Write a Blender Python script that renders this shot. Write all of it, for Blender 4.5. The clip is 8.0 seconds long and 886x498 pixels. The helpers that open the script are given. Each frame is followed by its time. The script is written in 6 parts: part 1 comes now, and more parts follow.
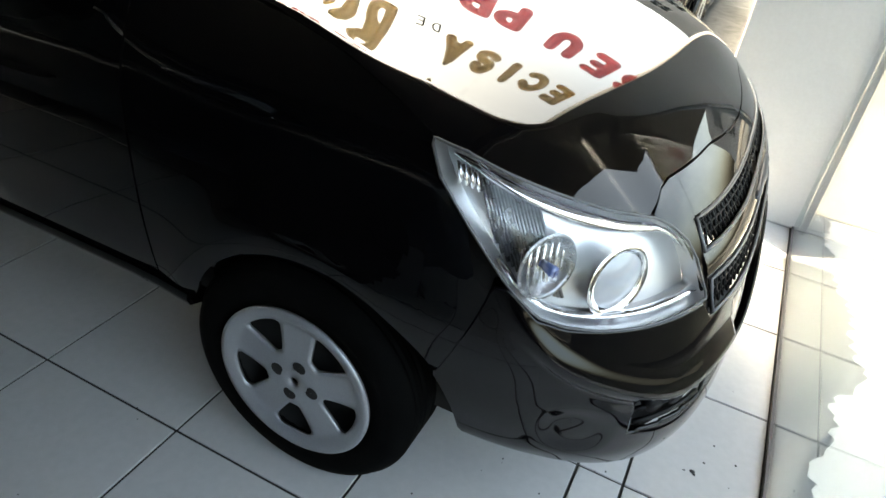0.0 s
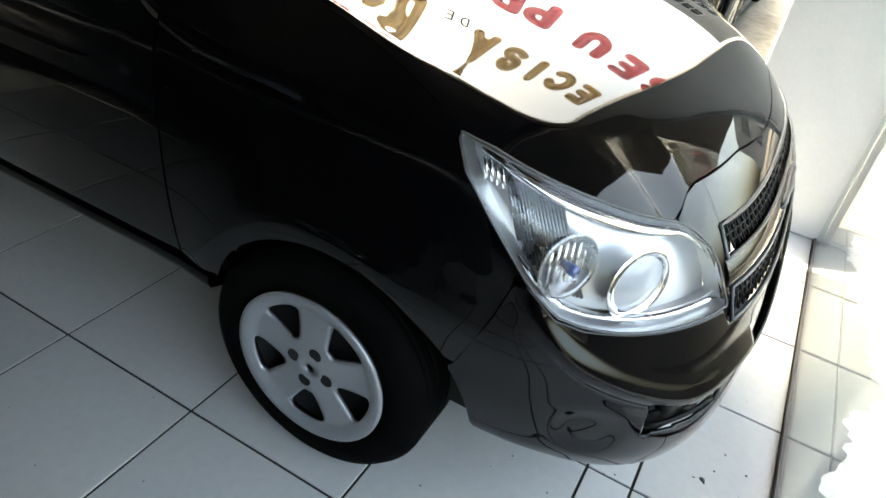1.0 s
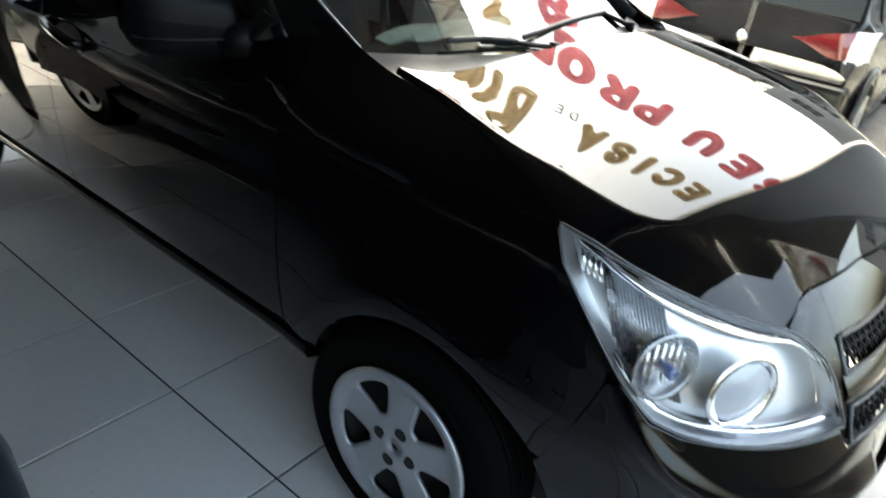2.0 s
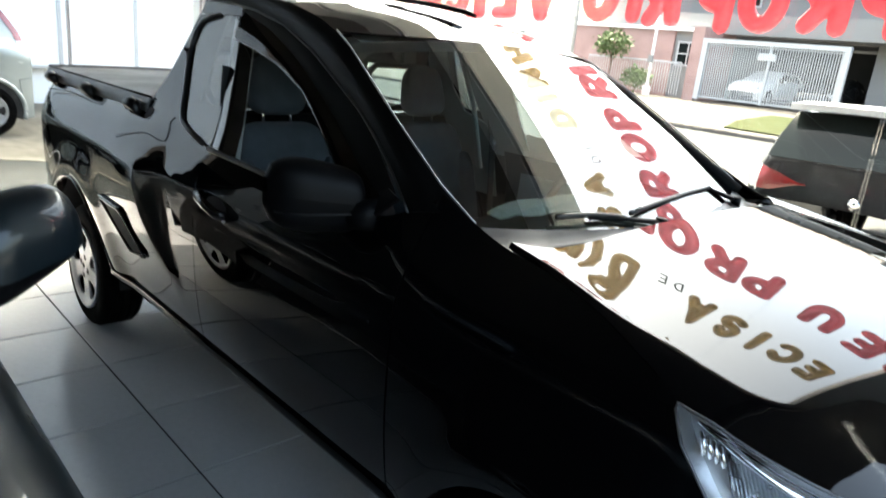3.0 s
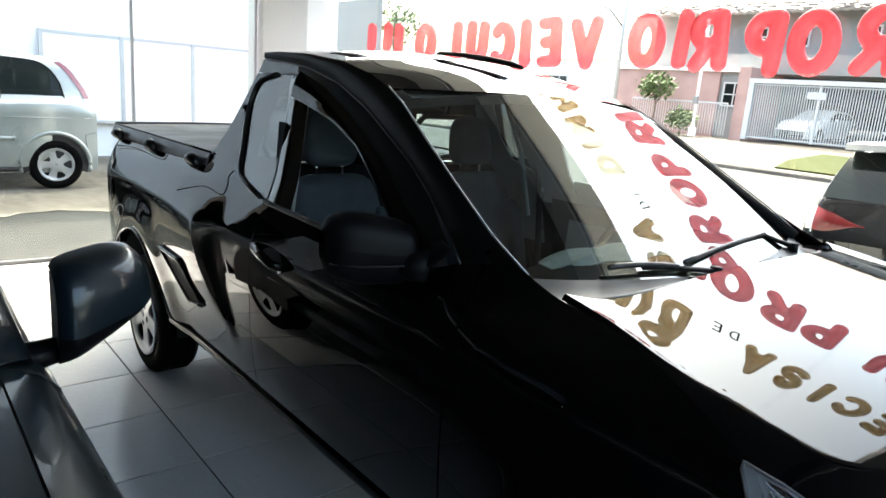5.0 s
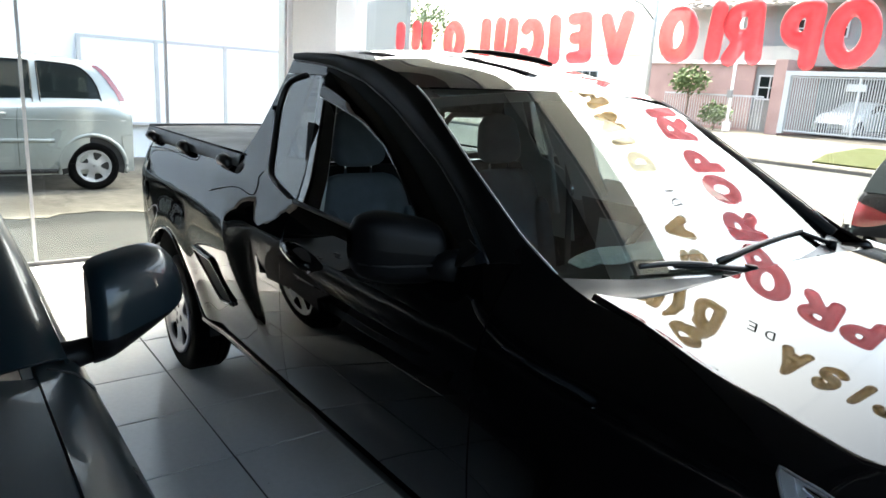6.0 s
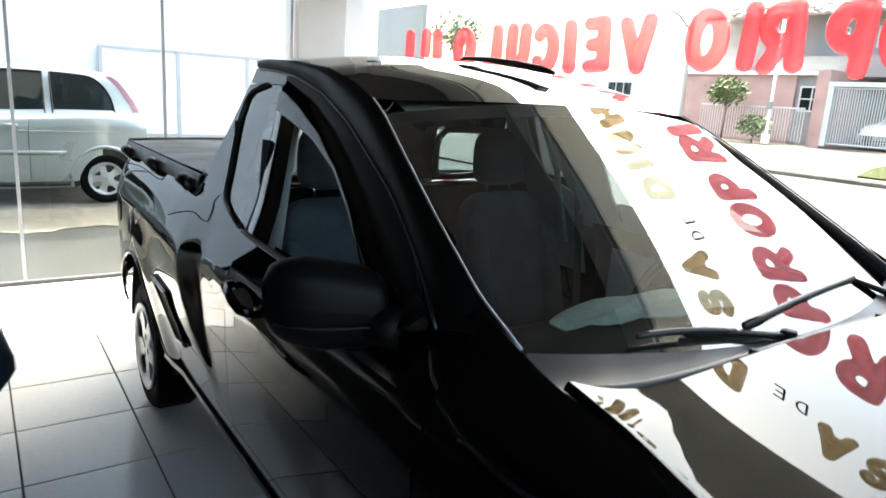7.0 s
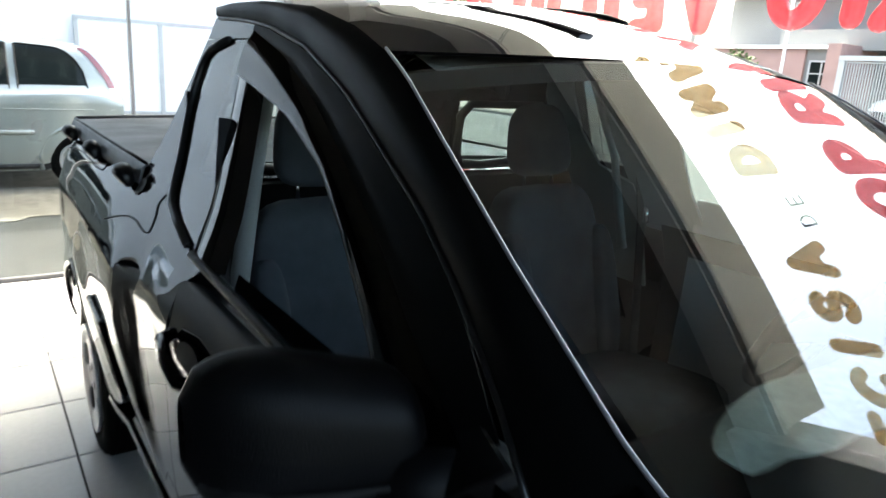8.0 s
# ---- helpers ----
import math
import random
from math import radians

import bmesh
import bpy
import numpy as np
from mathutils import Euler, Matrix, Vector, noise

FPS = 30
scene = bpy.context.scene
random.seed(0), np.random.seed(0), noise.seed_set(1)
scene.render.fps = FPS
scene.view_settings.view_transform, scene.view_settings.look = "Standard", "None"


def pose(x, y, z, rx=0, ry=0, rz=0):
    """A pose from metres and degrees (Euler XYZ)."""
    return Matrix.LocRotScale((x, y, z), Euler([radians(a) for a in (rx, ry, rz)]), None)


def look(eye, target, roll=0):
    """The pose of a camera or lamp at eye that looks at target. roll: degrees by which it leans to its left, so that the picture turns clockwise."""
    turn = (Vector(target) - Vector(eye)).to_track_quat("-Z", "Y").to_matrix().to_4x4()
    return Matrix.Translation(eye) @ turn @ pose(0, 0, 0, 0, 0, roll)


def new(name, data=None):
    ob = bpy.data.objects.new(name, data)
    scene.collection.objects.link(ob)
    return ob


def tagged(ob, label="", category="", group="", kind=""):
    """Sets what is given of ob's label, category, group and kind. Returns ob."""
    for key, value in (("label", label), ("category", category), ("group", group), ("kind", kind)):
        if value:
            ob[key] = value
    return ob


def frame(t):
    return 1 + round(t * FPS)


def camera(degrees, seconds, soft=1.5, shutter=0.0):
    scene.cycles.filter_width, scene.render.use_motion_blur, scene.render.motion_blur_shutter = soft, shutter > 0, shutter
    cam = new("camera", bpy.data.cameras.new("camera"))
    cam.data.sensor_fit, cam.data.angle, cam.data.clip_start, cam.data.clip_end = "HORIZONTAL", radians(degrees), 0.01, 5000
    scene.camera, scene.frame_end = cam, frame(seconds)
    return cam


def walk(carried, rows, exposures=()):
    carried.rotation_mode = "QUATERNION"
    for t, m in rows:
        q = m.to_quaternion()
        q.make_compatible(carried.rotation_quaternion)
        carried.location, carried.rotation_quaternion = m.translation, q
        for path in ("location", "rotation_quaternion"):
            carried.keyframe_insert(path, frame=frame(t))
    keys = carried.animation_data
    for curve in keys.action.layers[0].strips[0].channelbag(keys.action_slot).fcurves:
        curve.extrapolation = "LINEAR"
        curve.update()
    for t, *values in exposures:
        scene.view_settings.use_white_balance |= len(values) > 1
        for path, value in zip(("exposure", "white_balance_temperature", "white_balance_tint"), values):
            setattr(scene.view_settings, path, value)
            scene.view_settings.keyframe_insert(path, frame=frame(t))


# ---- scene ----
cam = camera(66.6, 8.0, shutter=0.4)
PATH = [
    (0, (0.763, -1.728, 1.449), (0.135, -0.19, 0.336), 7.9),
    (0.5, (0.763, -1.733, 1.444), (0.132, -0.22, 0.3), 8.7),
    (1, (0.755, -1.737, 1.448), (0.092, -0.226, 0.318), 9.8),
    (1.2, (0.751, -1.732, 1.455), (0.066, -0.228, 0.328), 9.6),
    (2.3, (0.767, -1.743, 1.457), (-0.373, -0.335, 0.611), 7.6),
    (2.5, (0.762, -1.751, 1.467), (-0.457, -0.36, 0.704), 7.2),
    (3, (0.756, -1.778, 1.49), (-0.605, -0.426, 0.924), 5.9),
    (3.5, (0.752, -1.796, 1.509), (-0.689, -0.48, 1.074), 4.1),
    (4, (0.753, -1.8, 1.508), (-0.703, -0.504, 1.063), 4.1),
    (4.5, (0.751, -1.801, 1.509), (-0.715, -0.517, 1.058), 4.1),
    (6, (0.747, -1.792, 1.513), (-0.786, -0.595, 1.047), 3.6),
    (6.5, (0.691, -1.698, 1.518), (-0.881, -0.559, 1.036), 1.0),
    (7, (0.546, -1.419, 1.526), (-1.05, -0.298, 1.085), 3.6),
    (7.5, (0.292, -1.252, 1.496), (-1.316, -0.181, 0.976), 5.1),
    (8, (-0.043, -1.125, 1.481), (-1.618, -0.001, 0.977), 3.5),
]
walk(cam, [(t, look(eye, target, roll)) for t, eye, target, roll in PATH],
     [(0, 4.3, 7950, 10), (1.0, 4.5, 7950, 10), (1.2, 4.5, 7850, 10), (2.4, 4.05, 7100, 10), (3.2, 3.9, 6800, 10), (8, 3.85, 6620, 10)])

# ---- the world outside: sky and sun ----
world = bpy.data.worlds.new("sky")
scene.world = world
world.use_nodes = True
wn = world.node_tree.nodes
sky = wn.new("ShaderNodeTexSky")
sky.sky_type, sky.sun_disc = "NISHITA", False
SUN_EL, SUN_AZ = radians(60), radians(-62)
sky.sun_elevation, sky.sun_rotation = SUN_EL, SUN_AZ
sky.air_density, sky.dust_density, sky.ozone_density = 1.0, 9.0, 0.3
wn["Background"].inputs["Strength"].default_value = 0.15
world.node_tree.links.new(sky.outputs[0], wn["Background"].inputs["Color"])
sun_data = bpy.data.lights.new("sun", "SUN")
sun_data.energy, sun_data.angle, sun_data.color = 1.5, radians(0.6), (1.0, 0.95, 0.88)
sun = new("sun", sun_data)
sun_way = Vector((math.sin(SUN_AZ) * math.cos(SUN_EL), math.cos(SUN_AZ) * math.cos(SUN_EL), math.sin(SUN_EL)))
sun.matrix_world = look(sun_way * 30, (0, 0, 0))


# ---- materials ----
def material(name, color, rough=0.5, metal=0.0, vary=0.12, scale=6.0, grain=60.0, bump=0.0, coat=0.0, ior=1.5, tint=None, random=0.0, spec=0.5, coat_ior=1.5):
    """A node material: colour that varies at two scales, with fine relief and uneven gloss."""
    m = bpy.data.materials.new(name)
    m.use_nodes = True
    n, l = m.node_tree.nodes, m.node_tree.links
    p = n["Principled BSDF"]
    p.inputs["Metallic"].default_value = metal
    p.inputs["IOR"].default_value = ior
    p.inputs["Specular IOR Level"].default_value = spec
    p.inputs["Coat IOR"].default_value = coat_ior
    p.inputs["Coat Weight"].default_value = coat
    p.inputs["Coat Roughness"].default_value = 0.02
    co = n.new("ShaderNodeTexCoord")
    big, small = n.new("ShaderNodeTexNoise"), n.new("ShaderNodeTexNoise")
    big.inputs["Scale"].default_value, big.inputs["Detail"].default_value = scale, 4
    small.inputs["Scale"].default_value, small.inputs["Detail"].default_value = grain, 3
    l.new(co.outputs["Object"], big.inputs["Vector"])
    l.new(co.outputs["Object"], small.inputs["Vector"])
    add = n.new("ShaderNodeMath")
    add.operation = "ADD"
    l.new(big.outputs["Fac"], add.inputs[0])
    l.new(small.outputs["Fac"], add.inputs[1])
    ramp = n.new("ShaderNodeMapRange")
    ramp.inputs["From Min"].default_value, ramp.inputs["From Max"].default_value = 0.6, 1.4
    l.new(add.outputs[0], ramp.inputs["Value"])
    mix = n.new("ShaderNodeMix")
    mix.data_type = "RGBA"
    other = tint or tuple(c * (1 - vary) for c in color)
    mix.inputs["A"].default_value = (*(min(1, c * (1 + vary)) for c in color), 1)
    mix.inputs["B"].default_value = (*other, 1)
    l.new(ramp.outputs[0], mix.inputs["Factor"])
    out = mix.outputs["Result"]
    if random:
        info, hsv, mr = n.new("ShaderNodeObjectInfo"), n.new("ShaderNodeHueSaturation"), n.new("ShaderNodeMapRange")
        mr.inputs["To Min"].default_value, mr.inputs["To Max"].default_value = 1 - random, 1 + random
        l.new(info.outputs["Random"], mr.inputs["Value"])
        l.new(mr.outputs[0], hsv.inputs["Value"])
        l.new(out, hsv.inputs["Color"])
        out = hsv.outputs["Color"]
    l.new(out, p.inputs["Base Color"])
    rr = n.new("ShaderNodeMapRange")
    rr.inputs["From Min"].default_value, rr.inputs["From Max"].default_value = 0.3, 0.7
    rr.inputs["To Min"].default_value, rr.inputs["To Max"].default_value = rough * 0.85, min(1, rough * 1.15)
    l.new(big.outputs["Fac"], rr.inputs["Value"])
    l.new(rr.outputs[0], p.inputs["Roughness"])
    if bump:
        b = n.new("ShaderNodeBump")
        b.inputs["Strength"].default_value, b.inputs["Distance"].default_value = bump, 0.004
        l.new(small.outputs["Fac"], b.inputs["Height"])
        l.new(b.outputs[0], p.inputs["Normal"])
    return m


def pane_material(name, tint=(1, 1, 1), rough=0.0, ior=1.5):
    """Thin clear sheet: light passes straight, gloss by Fresnel."""
    m = bpy.data.materials.new(name)
    m.use_nodes = True
    n, l = m.node_tree.nodes, m.node_tree.links
    n.remove(n["Principled BSDF"])
    clear, gloss, face, mix = n.new("ShaderNodeBsdfTransparent"), n.new("ShaderNodeBsdfGlossy"), n.new("ShaderNodeLayerWeight"), n.new("ShaderNodeMixShader")
    clear.inputs["Color"].default_value = (*tint, 1)
    gloss.inputs["Roughness"].default_value = rough
    face.inputs["Blend"].default_value = 0.5
    power, scale_up = n.new("ShaderNodeMath"), n.new("ShaderNodeMapRange")
    power.operation = "POWER"
    power.inputs[1].default_value = 5.0
    scale_up.inputs["To Min"].default_value = ((ior - 1) / (ior + 1)) ** 2
    l.new(face.outputs["Facing"], power.inputs[0])
    l.new(power.outputs[0], scale_up.inputs["Value"])
    l.new(scale_up.outputs[0], mix.inputs["Fac"])
    l.new(clear.outputs[0], mix.inputs[1])
    l.new(gloss.outputs[0], mix.inputs[2])
    l.new(mix.outputs[0], n["Material Output"].inputs["Surface"])
    return m


def foil_material(name, color):
    """Shiny balloon foil that lets some light through."""
    m = material(name, color, 0.22, 0.0, 0.25, 9, 40, 0.15, coat=0.6)
    n, l = m.node_tree.nodes, m.node_tree.links
    p = n["Principled BSDF"]
    tr, mix = n.new("ShaderNodeBsdfTranslucent"), n.new("ShaderNodeMixShader")
    tr.inputs["Color"].default_value = (*(min(1, c * 1.1) for c in color), 1)
    mix.inputs["Fac"].default_value = 0.5
    l.new(p.outputs[0], mix.inputs[1])
    l.new(tr.outputs[0], mix.inputs[2])
    thin, both_ways = n.new("ShaderNodeBsdfTransparent"), n.new("ShaderNodeMixShader")
    thin.inputs["Color"].default_value = (*(0.55 + 0.45 * c for c in color), 1)
    both_ways.inputs["Fac"].default_value = 0.45
    l.new(mix.outputs[0], both_ways.inputs[1])
    l.new(thin.outputs[0], both_ways.inputs[2])
    l.new(both_ways.outputs[0], n["Material Output"].inputs["Surface"])
    return m


PAINT = material("black car paint", (0.0012, 0.0012, 0.0014), 0.3, 0.0, 0.1, 2, 300, 0, coat=1.0, spec=0.0, coat_ior=1.39)
TRIM = material("black textured plastic", (0.0025, 0.0025, 0.0028), 0.42, 0, 0.2, 8, 400, 0.15, spec=0.11)
RUBBER = material("tyre rubber", (0.002, 0.002, 0.002), 0.8, 0, 0.25, 10, 200, 0.2, spec=0.04)
SILVER = material("silver wheel cover paint", (0.32, 0.33, 0.345), 0.34, 0.5, 0.08, 12, 200, 0.03)
CHROME = material("chrome", (0.85, 0.86, 0.88), 0.06, 1.0, 0.03, 10, 100)
# darker copy of the lamp reflector, its shade put into the colour
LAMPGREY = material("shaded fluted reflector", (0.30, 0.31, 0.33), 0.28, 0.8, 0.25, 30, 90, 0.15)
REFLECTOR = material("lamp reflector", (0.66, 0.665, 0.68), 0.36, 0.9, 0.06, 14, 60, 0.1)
# near-black for joints and dark plastic; also paints the shade of hollows
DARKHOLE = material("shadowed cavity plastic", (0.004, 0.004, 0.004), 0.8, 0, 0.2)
CLEAR = pane_material("clear lamp cover")
GLASS = pane_material("window glass", (0.90, 0.95, 0.93))
TINTED = pane_material("tinted car glass", (0.62, 0.68, 0.68), ior=1.55)
SMOKE = pane_material("smoked acrylic visor", (0.10, 0.10, 0.10), ior=1.5)
SCREENGLASS = pane_material("windscreen glass", (0.53, 0.64, 0.65), ior=2.6)
DOORGLASS = pane_material("clear door glass", (0.86, 0.90, 0.90))
QGLASS = pane_material("dark quarter glass", (0.14, 0.15, 0.15), ior=2.2)
RUBTRIM = material("satin black rubber trim", (0.007, 0.007, 0.007), 0.35, 0, 0.2, 10, 200, 0.05)
SUNDASH = material("pale greenish sunlit dash tone", (0.47, 0.465, 0.40), 0.7, 0, 0.25, 5, 60, 0.2)
FABRIC = material("dark grey seat cloth", (0.055, 0.064, 0.074), 0.9, 0, 0.2, 12, 500, 0.4)
DASH = material("dark dashboard plastic", (0.005, 0.0052, 0.0055), 0.7, 0, 0.2, 8, 400, 0.2, spec=0.06)
DOORTRIM = material("mid grey door trim", (0.42, 0.43, 0.42), 0.7, 0, 0.12, 6, 300, 0.2)
LINER = material("grey headliner cloth", (0.36, 0.375, 0.36), 0.9, 0, 0.1, 8, 300, 0.2)
CANVAS = material("dark grey tonneau vinyl", (0.07, 0.072, 0.076), 0.5, 0, 0.15, 5, 300, 0.3)
RAILM = material("satin grey rail", (0.10, 0.102, 0.106), 0.42, 0.3, 0.1, 8, 200, 0.05)
BELT = material("seat belt webbing", (0.03, 0.03, 0.032), 0.8)
TILE = material("white glazed floor tile", (0.47, 0.47, 0.465), 0.16, 0, 0.06, 1.7, 40, 0.02, random=0.05)
GROUT = material("dark grout", (0.018, 0.018, 0.018), 0.9)
WHITEWALL = material("white painted plaster", (0.82, 0.82, 0.81), 0.6, 0, 0.04, 1.3, 80, 0.1)
EAVEM = material("white painted eave", (0.74, 0.74, 0.73), 0.7, 0, 0.08, 1.3, 60, 0.1)
COLUMNM = material("off-white painted column", (0.56, 0.56, 0.55), 0.6, 0, 0.05, 1.3, 80, 0.1)
# near-black, so the colour itself supplies the dimness of room and carport
DIMWALL = material("near-black wall for dim interiors", (0.012, 0.012, 0.012), 0.7, 0, 0.1, 1.2, 60, 0.1)
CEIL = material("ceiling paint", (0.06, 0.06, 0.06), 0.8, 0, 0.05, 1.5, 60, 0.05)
ALU = material("dark aluminium frame", (0.10, 0.10, 0.105), 0.4, 0.6, 0.1, 10, 100)
PALE_ALU = material("grey aluminium mullion", (0.42, 0.43, 0.44), 0.4, 0.5, 0.1, 10, 100)
RED_FOIL = foil_material("red balloon foil", (0.70, 0.125, 0.15))
GOLD_FOIL = foil_material("gold balloon foil", (0.68, 0.47, 0.16))
INK = material("black marker ink", (0.01, 0.01, 0.01), 0.5)
BLUEPAINT = material("dark blue car paint", (0.004, 0.010, 0.014), 0.32, 0.2, 0.1, 3, 300, 0, coat=0.55, spec=0.3)
SILVERPAINT = material("silver car paint", (0.21, 0.235, 0.23), 0.3, 0.2, 0.05, 3, 300, 0, coat=0.6)
DARKPAINT = material("dark grey car paint", (0.006, 0.006, 0.007), 0.25, 0.0, 0.1, 3, 300, 0, coat=0.45, spec=0.1)
REDLAMP = material("red lamp plastic", (0.13, 0.005, 0.007), 0.15, 0, 0.1, coat=1.0)
WHITELAMP = material("clear lamp plastic", (0.75, 0.75, 0.75), 0.1, 0.3, 0.05, coat=1.0)
DARKGLASS = material("dark window of a car", (0.008, 0.011, 0.011), 0.05, 0, 0.1, coat=0.0, spec=0.10)
CONCRETE = material("pale concrete paving", (0.15, 0.14, 0.128), 0.85, 0, 0.25, 0.5, 14, 0.4, tint=(0.075, 0.07, 0.062), spec=0.06)
YARDM = material("stained yard concrete", (0.100, 0.094, 0.079), 0.85, 0, 0.25, 1.1, 9, 0.4, tint=(0.040, 0.038, 0.033), spec=0.06)
PAVEM = material("sunlit pavement slabs", (0.10, 0.092, 0.082), 0.85, 0, 0.2, 0.7, 9, 0.4, tint=(0.075, 0.067, 0.058), spec=0.06)
# kerb darkened in colour to draw the shadow along its edge
KERBM = material("kerb stone darkened for its edge shadow", (0.085, 0.078, 0.070), 0.9, 0, 0.3, 2, 30, 0.4, spec=0.06)
STRIP = material("grey asphalt strip", (0.017, 0.018, 0.0175), 0.9, 0, 0.12, 1.2, 14, 0.05, spec=0.06)
ROADM = material("worn asphalt", (0.058, 0.057, 0.054), 0.9, 0, 0.12, 0.5, 30, 0.4, spec=0.06)
GRASSM = material("mown grass", (0.014, 0.020, 0.006), 0.95, 0, 0.5, 1.5, 30, 0.8, tint=(0.034, 0.033, 0.013), spec=0.06)
# the shop glass's glare is put into this brick as a paler tone
BRICK = material("red brick masonry washed by glare", (0.30, 0.185, 0.165), 0.85, 0, 0.2, 1.5, 30, 0.5)
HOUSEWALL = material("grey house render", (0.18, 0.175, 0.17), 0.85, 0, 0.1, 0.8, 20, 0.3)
HOUSEWHITE = material("white house render", (0.75, 0.74, 0.72), 0.8, 0, 0.06, 0.8, 20, 0.3)
ROOFTILE = material("grey roof tile", (0.22, 0.19, 0.17), 0.85, 0, 0.3, 2, 12, 0.5)
WHITEMETAL = material("white gate paint", (0.38, 0.38, 0.38), 0.45, 0, 0.05, 3, 60)
PORCHWALL = material("grey rendered wall", (0.24, 0.235, 0.23), 0.8, 0, 0.2, 1.5, 40, 0.3)
COWLM = material("satin black cowl plastic", (0.030, 0.030, 0.031), 0.38, 0, 0.2, 8, 300, 0.06, spec=0.45)
EDGEM = material("bright satin moulding", (0.30, 0.31, 0.33), 0.35, 0.4, 0.1, 10, 100)
GLOSSM = material("polished black pillar film", (0.002, 0.002, 0.002), 0.3, 0.0, 0.1, 4, 200, 0, coat=1.0, spec=0.0, coat_ior=2.0)
FRAMEBLACK = material("satin black window frame film", (0.003, 0.003, 0.003), 0.35, 0, 0.1, 8, 200, 0.02, spec=0.05)
BOARD = material("pale blue-grey board", (0.26, 0.28, 0.30), 0.6, 0, 0.06, 2, 40)
LEAFM = material("bush leaves", (0.07, 0.10, 0.03), 0.8, 0, 0.4, 4, 40, 0.3)


# ---- building helpers ----
def mesh_from(name, verts, faces, smooth=True):
    me = bpy.data.meshes.new(name)
    me.from_pydata([tuple(v) for v in verts], [], faces)
    bm = bmesh.new()
    bm.from_mesh(me)
    bmesh.ops.remove_doubles(bm, verts=bm.verts, dist=1e-5)
    bmesh.ops.recalc_face_normals(bm, faces=bm.faces)
    bm.to_mesh(me)
    bm.free()
    if smooth:
        me.shade_smooth()
    return me


def put(name, me, mat, parent=None, label=""):
    ob = new(name, me)
    if not me.materials:
        me.materials.append(mat)
    if parent:
        ob.parent = parent
    return tagged(ob, label)


def part(name, bm, mat, parent=None, label="", smooth=False):
    me = bpy.data.meshes.new(name)
    bm.to_mesh(me)
    bm.free()
    if smooth:
        me.shade_smooth()
    return put(name, me, mat, parent, label)


def thing(name, label, category, group="", kind="", at=(0, 0, 0)):
    ob = new(name)
    ob.location = at
    ob.empty_display_size = 0.1
    return tagged(ob, label, category, group, kind)


def flipped(pts, side):
    return [(x, -y, z) for x, y, z in pts] if side > 0 else pts


def sheet(name, rows, mat, parent=None, label="", thick=0.0, side=-1, smooth=True, outward=True):
    """A skin from rows of points; thick gives it depth towards the inside. side +1 mirrors it to the car's other flank."""
    rows = [flipped(list(r), side) for r in rows]
    nv = len(rows[0])
    verts = [p for r in rows for p in r]
    faces = []
    for i in range(len(rows) - 1):
        for j in range(nv - 1):
            a = i * nv + j
            q = (a, a + 1, a + nv + 1, a + nv)
            faces.append(q if (side < 0) == outward else q[::-1])
    me = bpy.data.meshes.new(name)
    me.from_pydata(verts, [], faces)
    if smooth:
        me.shade_smooth()
    if thick:
        use = {}
        for p in me.polygons:
            for k in p.edge_keys:
                use[k] = use.get(k, 0) + 1
        for e in me.edges:
            e.use_edge_sharp = use.get(e.key, 0) == 1
    ob = put(name, me, mat, parent, label)
    if thick:
        s = ob.modifiers.new("depth", "SOLIDIFY")
        s.thickness, s.offset = thick, -1
    return ob


def box_bm(bm, lo, hi, bevel=0.0, m=None):
    r = bmesh.ops.create_cube(bm, size=1.0)
    c = [(a + b) / 2 for a, b in zip(lo, hi)]
    s = [b - a for a, b in zip(lo, hi)]
    for v in r["verts"]:
        v.co = Vector((c[0] + v.co.x * s[0], c[1] + v.co.y * s[1], c[2] + v.co.z * s[2]))
    if bevel:
        es = list({e for v in r["verts"] for e in v.link_edges})
        out = bmesh.ops.bevel(bm, geom=es, offset=bevel, segments=3, affect="EDGES", profile=0.5)
        vs = list({v for f in out["faces"] for v in f.verts} | {v for v in r["verts"] if v.is_valid})
    else:
        vs = r["verts"]
    if m is not None:
        bmesh.ops.transform(bm, matrix=m, verts=vs)
    return bm


def box(name, lo, hi, mat, parent=None, label="", bevel=0.0, m=None, smooth=False):
    return part(name, box_bm(bmesh.new(), lo, hi, bevel, m), mat, parent, label, smooth)


def tube(name, pts, radius, mat, parent=None, label="", sides=8, flat=1.0, up=(0, 0, 1)):
    """A closed rod along points; flat squeezes it across."""
    verts, faces = [], []
    pts = [Vector(p) for p in pts]
    radii = radius if isinstance(radius, (list, tuple)) else [radius] * len(pts)
    for i, p in enumerate(pts):
        d = (pts[min(i + 1, len(pts) - 1)] - pts[max(i - 1, 0)]).normalized()
        a = d.cross(Vector(up))
        a = a.normalized() if a.length > 1e-4 else Vector((1, 0, 0))
        b = d.cross(a).normalized()
        for k in range(sides):
            t = 2 * math.pi * k / sides
            verts.append(p + a * math.cos(t) * radii[i] + b * math.sin(t) * radii[i] * flat)
    for i in range(len(pts) - 1):
        for k in range(sides):
            faces.append((i * sides + k, i * sides + (k + 1) % sides, (i + 1) * sides + (k + 1) % sides, (i + 1) * sides + k))
    faces.append(tuple(range(sides))[::-1])
    faces.append(tuple(range((len(pts) - 1) * sides, len(pts) * sides)))
    me = bpy.data.meshes.new(name)
    me.from_pydata(verts, [], faces)
    me.shade_smooth()
    return put(name, me, mat, parent, label)


